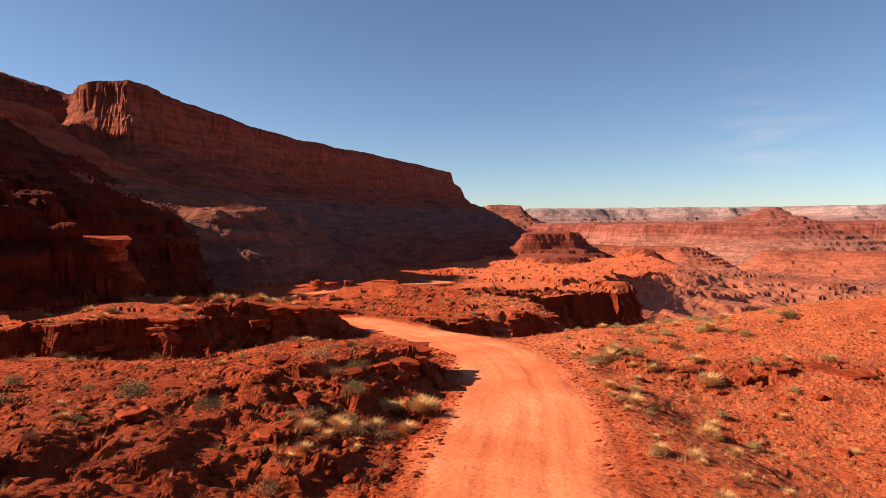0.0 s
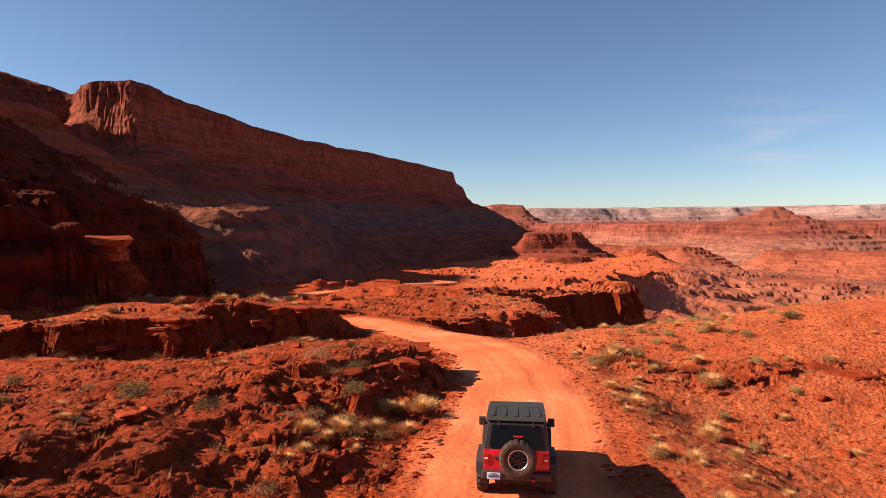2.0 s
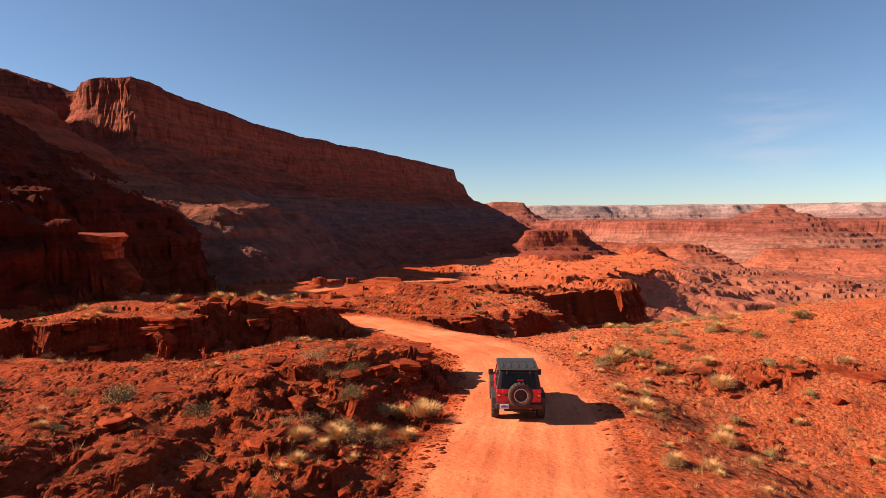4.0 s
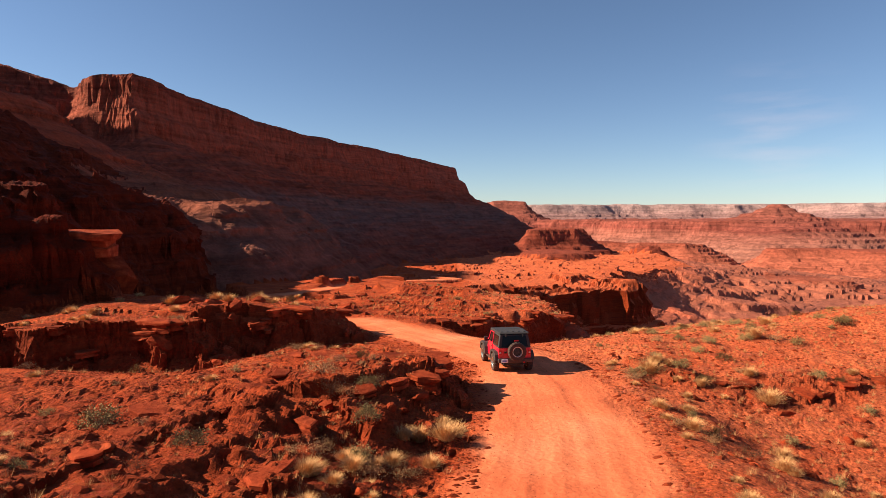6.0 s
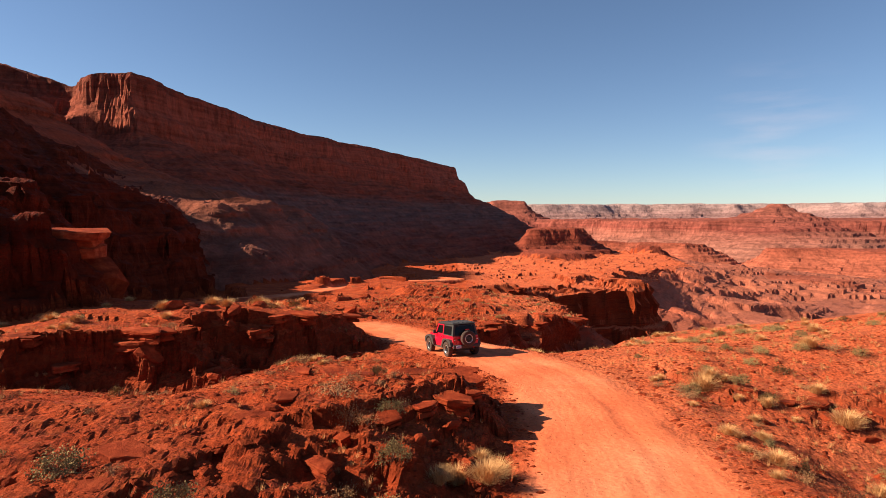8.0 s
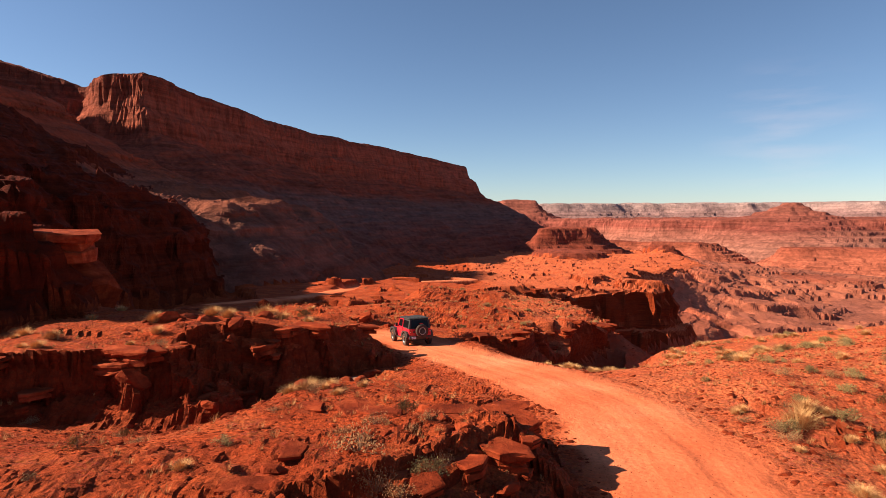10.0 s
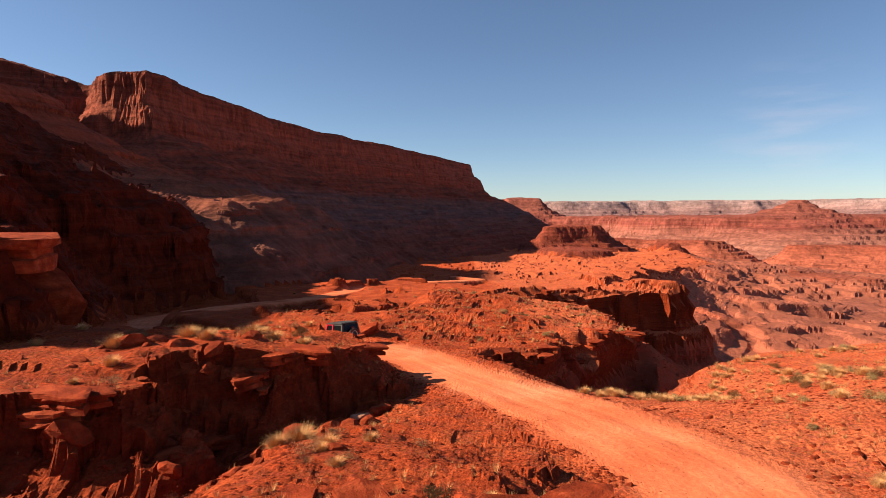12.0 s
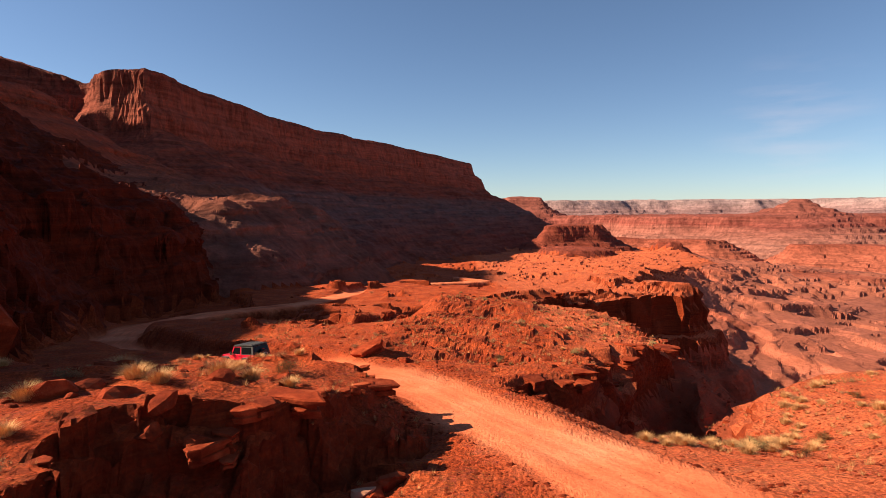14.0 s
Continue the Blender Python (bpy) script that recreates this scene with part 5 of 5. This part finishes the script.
def along(t, column):
    """A smooth curve through TAIL."""
    ts, vs = [r[0] for r in TAIL], [r[column] for r in TAIL]
    i = min(max(sum(s <= t for s in ts) - 1, 0), len(ts) - 2)
    slope = lambda k: (vs[min(k + 1, len(vs) - 1)] - vs[max(k - 1, 0)]) / (ts[min(k + 1, len(ts) - 1)] - ts[max(k - 1, 0)])
    h = ts[i + 1] - ts[i]
    u = (t - ts[i]) / h
    return ((2 * u**3 - 3 * u**2 + 1) * vs[i] + (u**3 - 2 * u**2 + u) * h * slope(i) + (3 * u**2 - 2 * u**3) * vs[i + 1] + (u**3 - u**2) * h * slope(i + 1))


CAR, WHEELS = vehicle()


def motions():
    n = 56
    times = [14.0 * k / n for k in range(n + 1)]
    tail = [(along(t, 1), along(t, 2)) for t in times]
    heads = []
    for t in times:
        # the car follows the way that its middle takes a little later
        a, b = max(t - 0.15, 0), min(t + 0.55, 15.0)
        heads.append(math.atan2(-(along(b, 1) - along(a, 1)), along(b, 2) - along(a, 2)))
    bx = [p[0] - math.sin(h) * 0.85 for p, h in zip(tail, heads)]
    by = [p[1] + math.cos(h) * 0.85 for p, h in zip(tail, heads)]
    fx = [x - math.sin(h) * 2.46 for x, h in zip(bx, heads)]
    fy = [y + math.cos(h) * 2.46 for y, h in zip(by, heads)]
    zb = [line_dist(np.array([x]), np.array([y]), ROAD)[1][0] for x, y in zip(bx, by)]
    zf = [line_dist(np.array([x]), np.array([y]), ROAD)[1][0] for x, y in zip(fx, fy)]
    rows = [(t, Matrix.Translation((x, y, z - 0.02)) @ Euler((math.atan2(c - z, 2.46), 0, h)).to_matrix().to_4x4()) for t, x, y, z, c, h in zip(times, bx, by, zb, zf, heads)]
    walk(CAR, rows)
    fine = [14.0 * k / 140 for k in range(141)]
    gone = [0.0]
    for a, b in zip(fine[:-1], fine[1:]):
        gone.append(gone[-1] + math.hypot(along(b, 1) - along(a, 1), along(b, 2) - along(a, 2)))
    for w in WHEELS:
        at = w.location.copy()
        walk(w, [(t, Matrix.Translation(at) @ Matrix.Rotation(-d / TYRE_R, 4, "X")) for t, d in zip(fine, gone)])


motions()
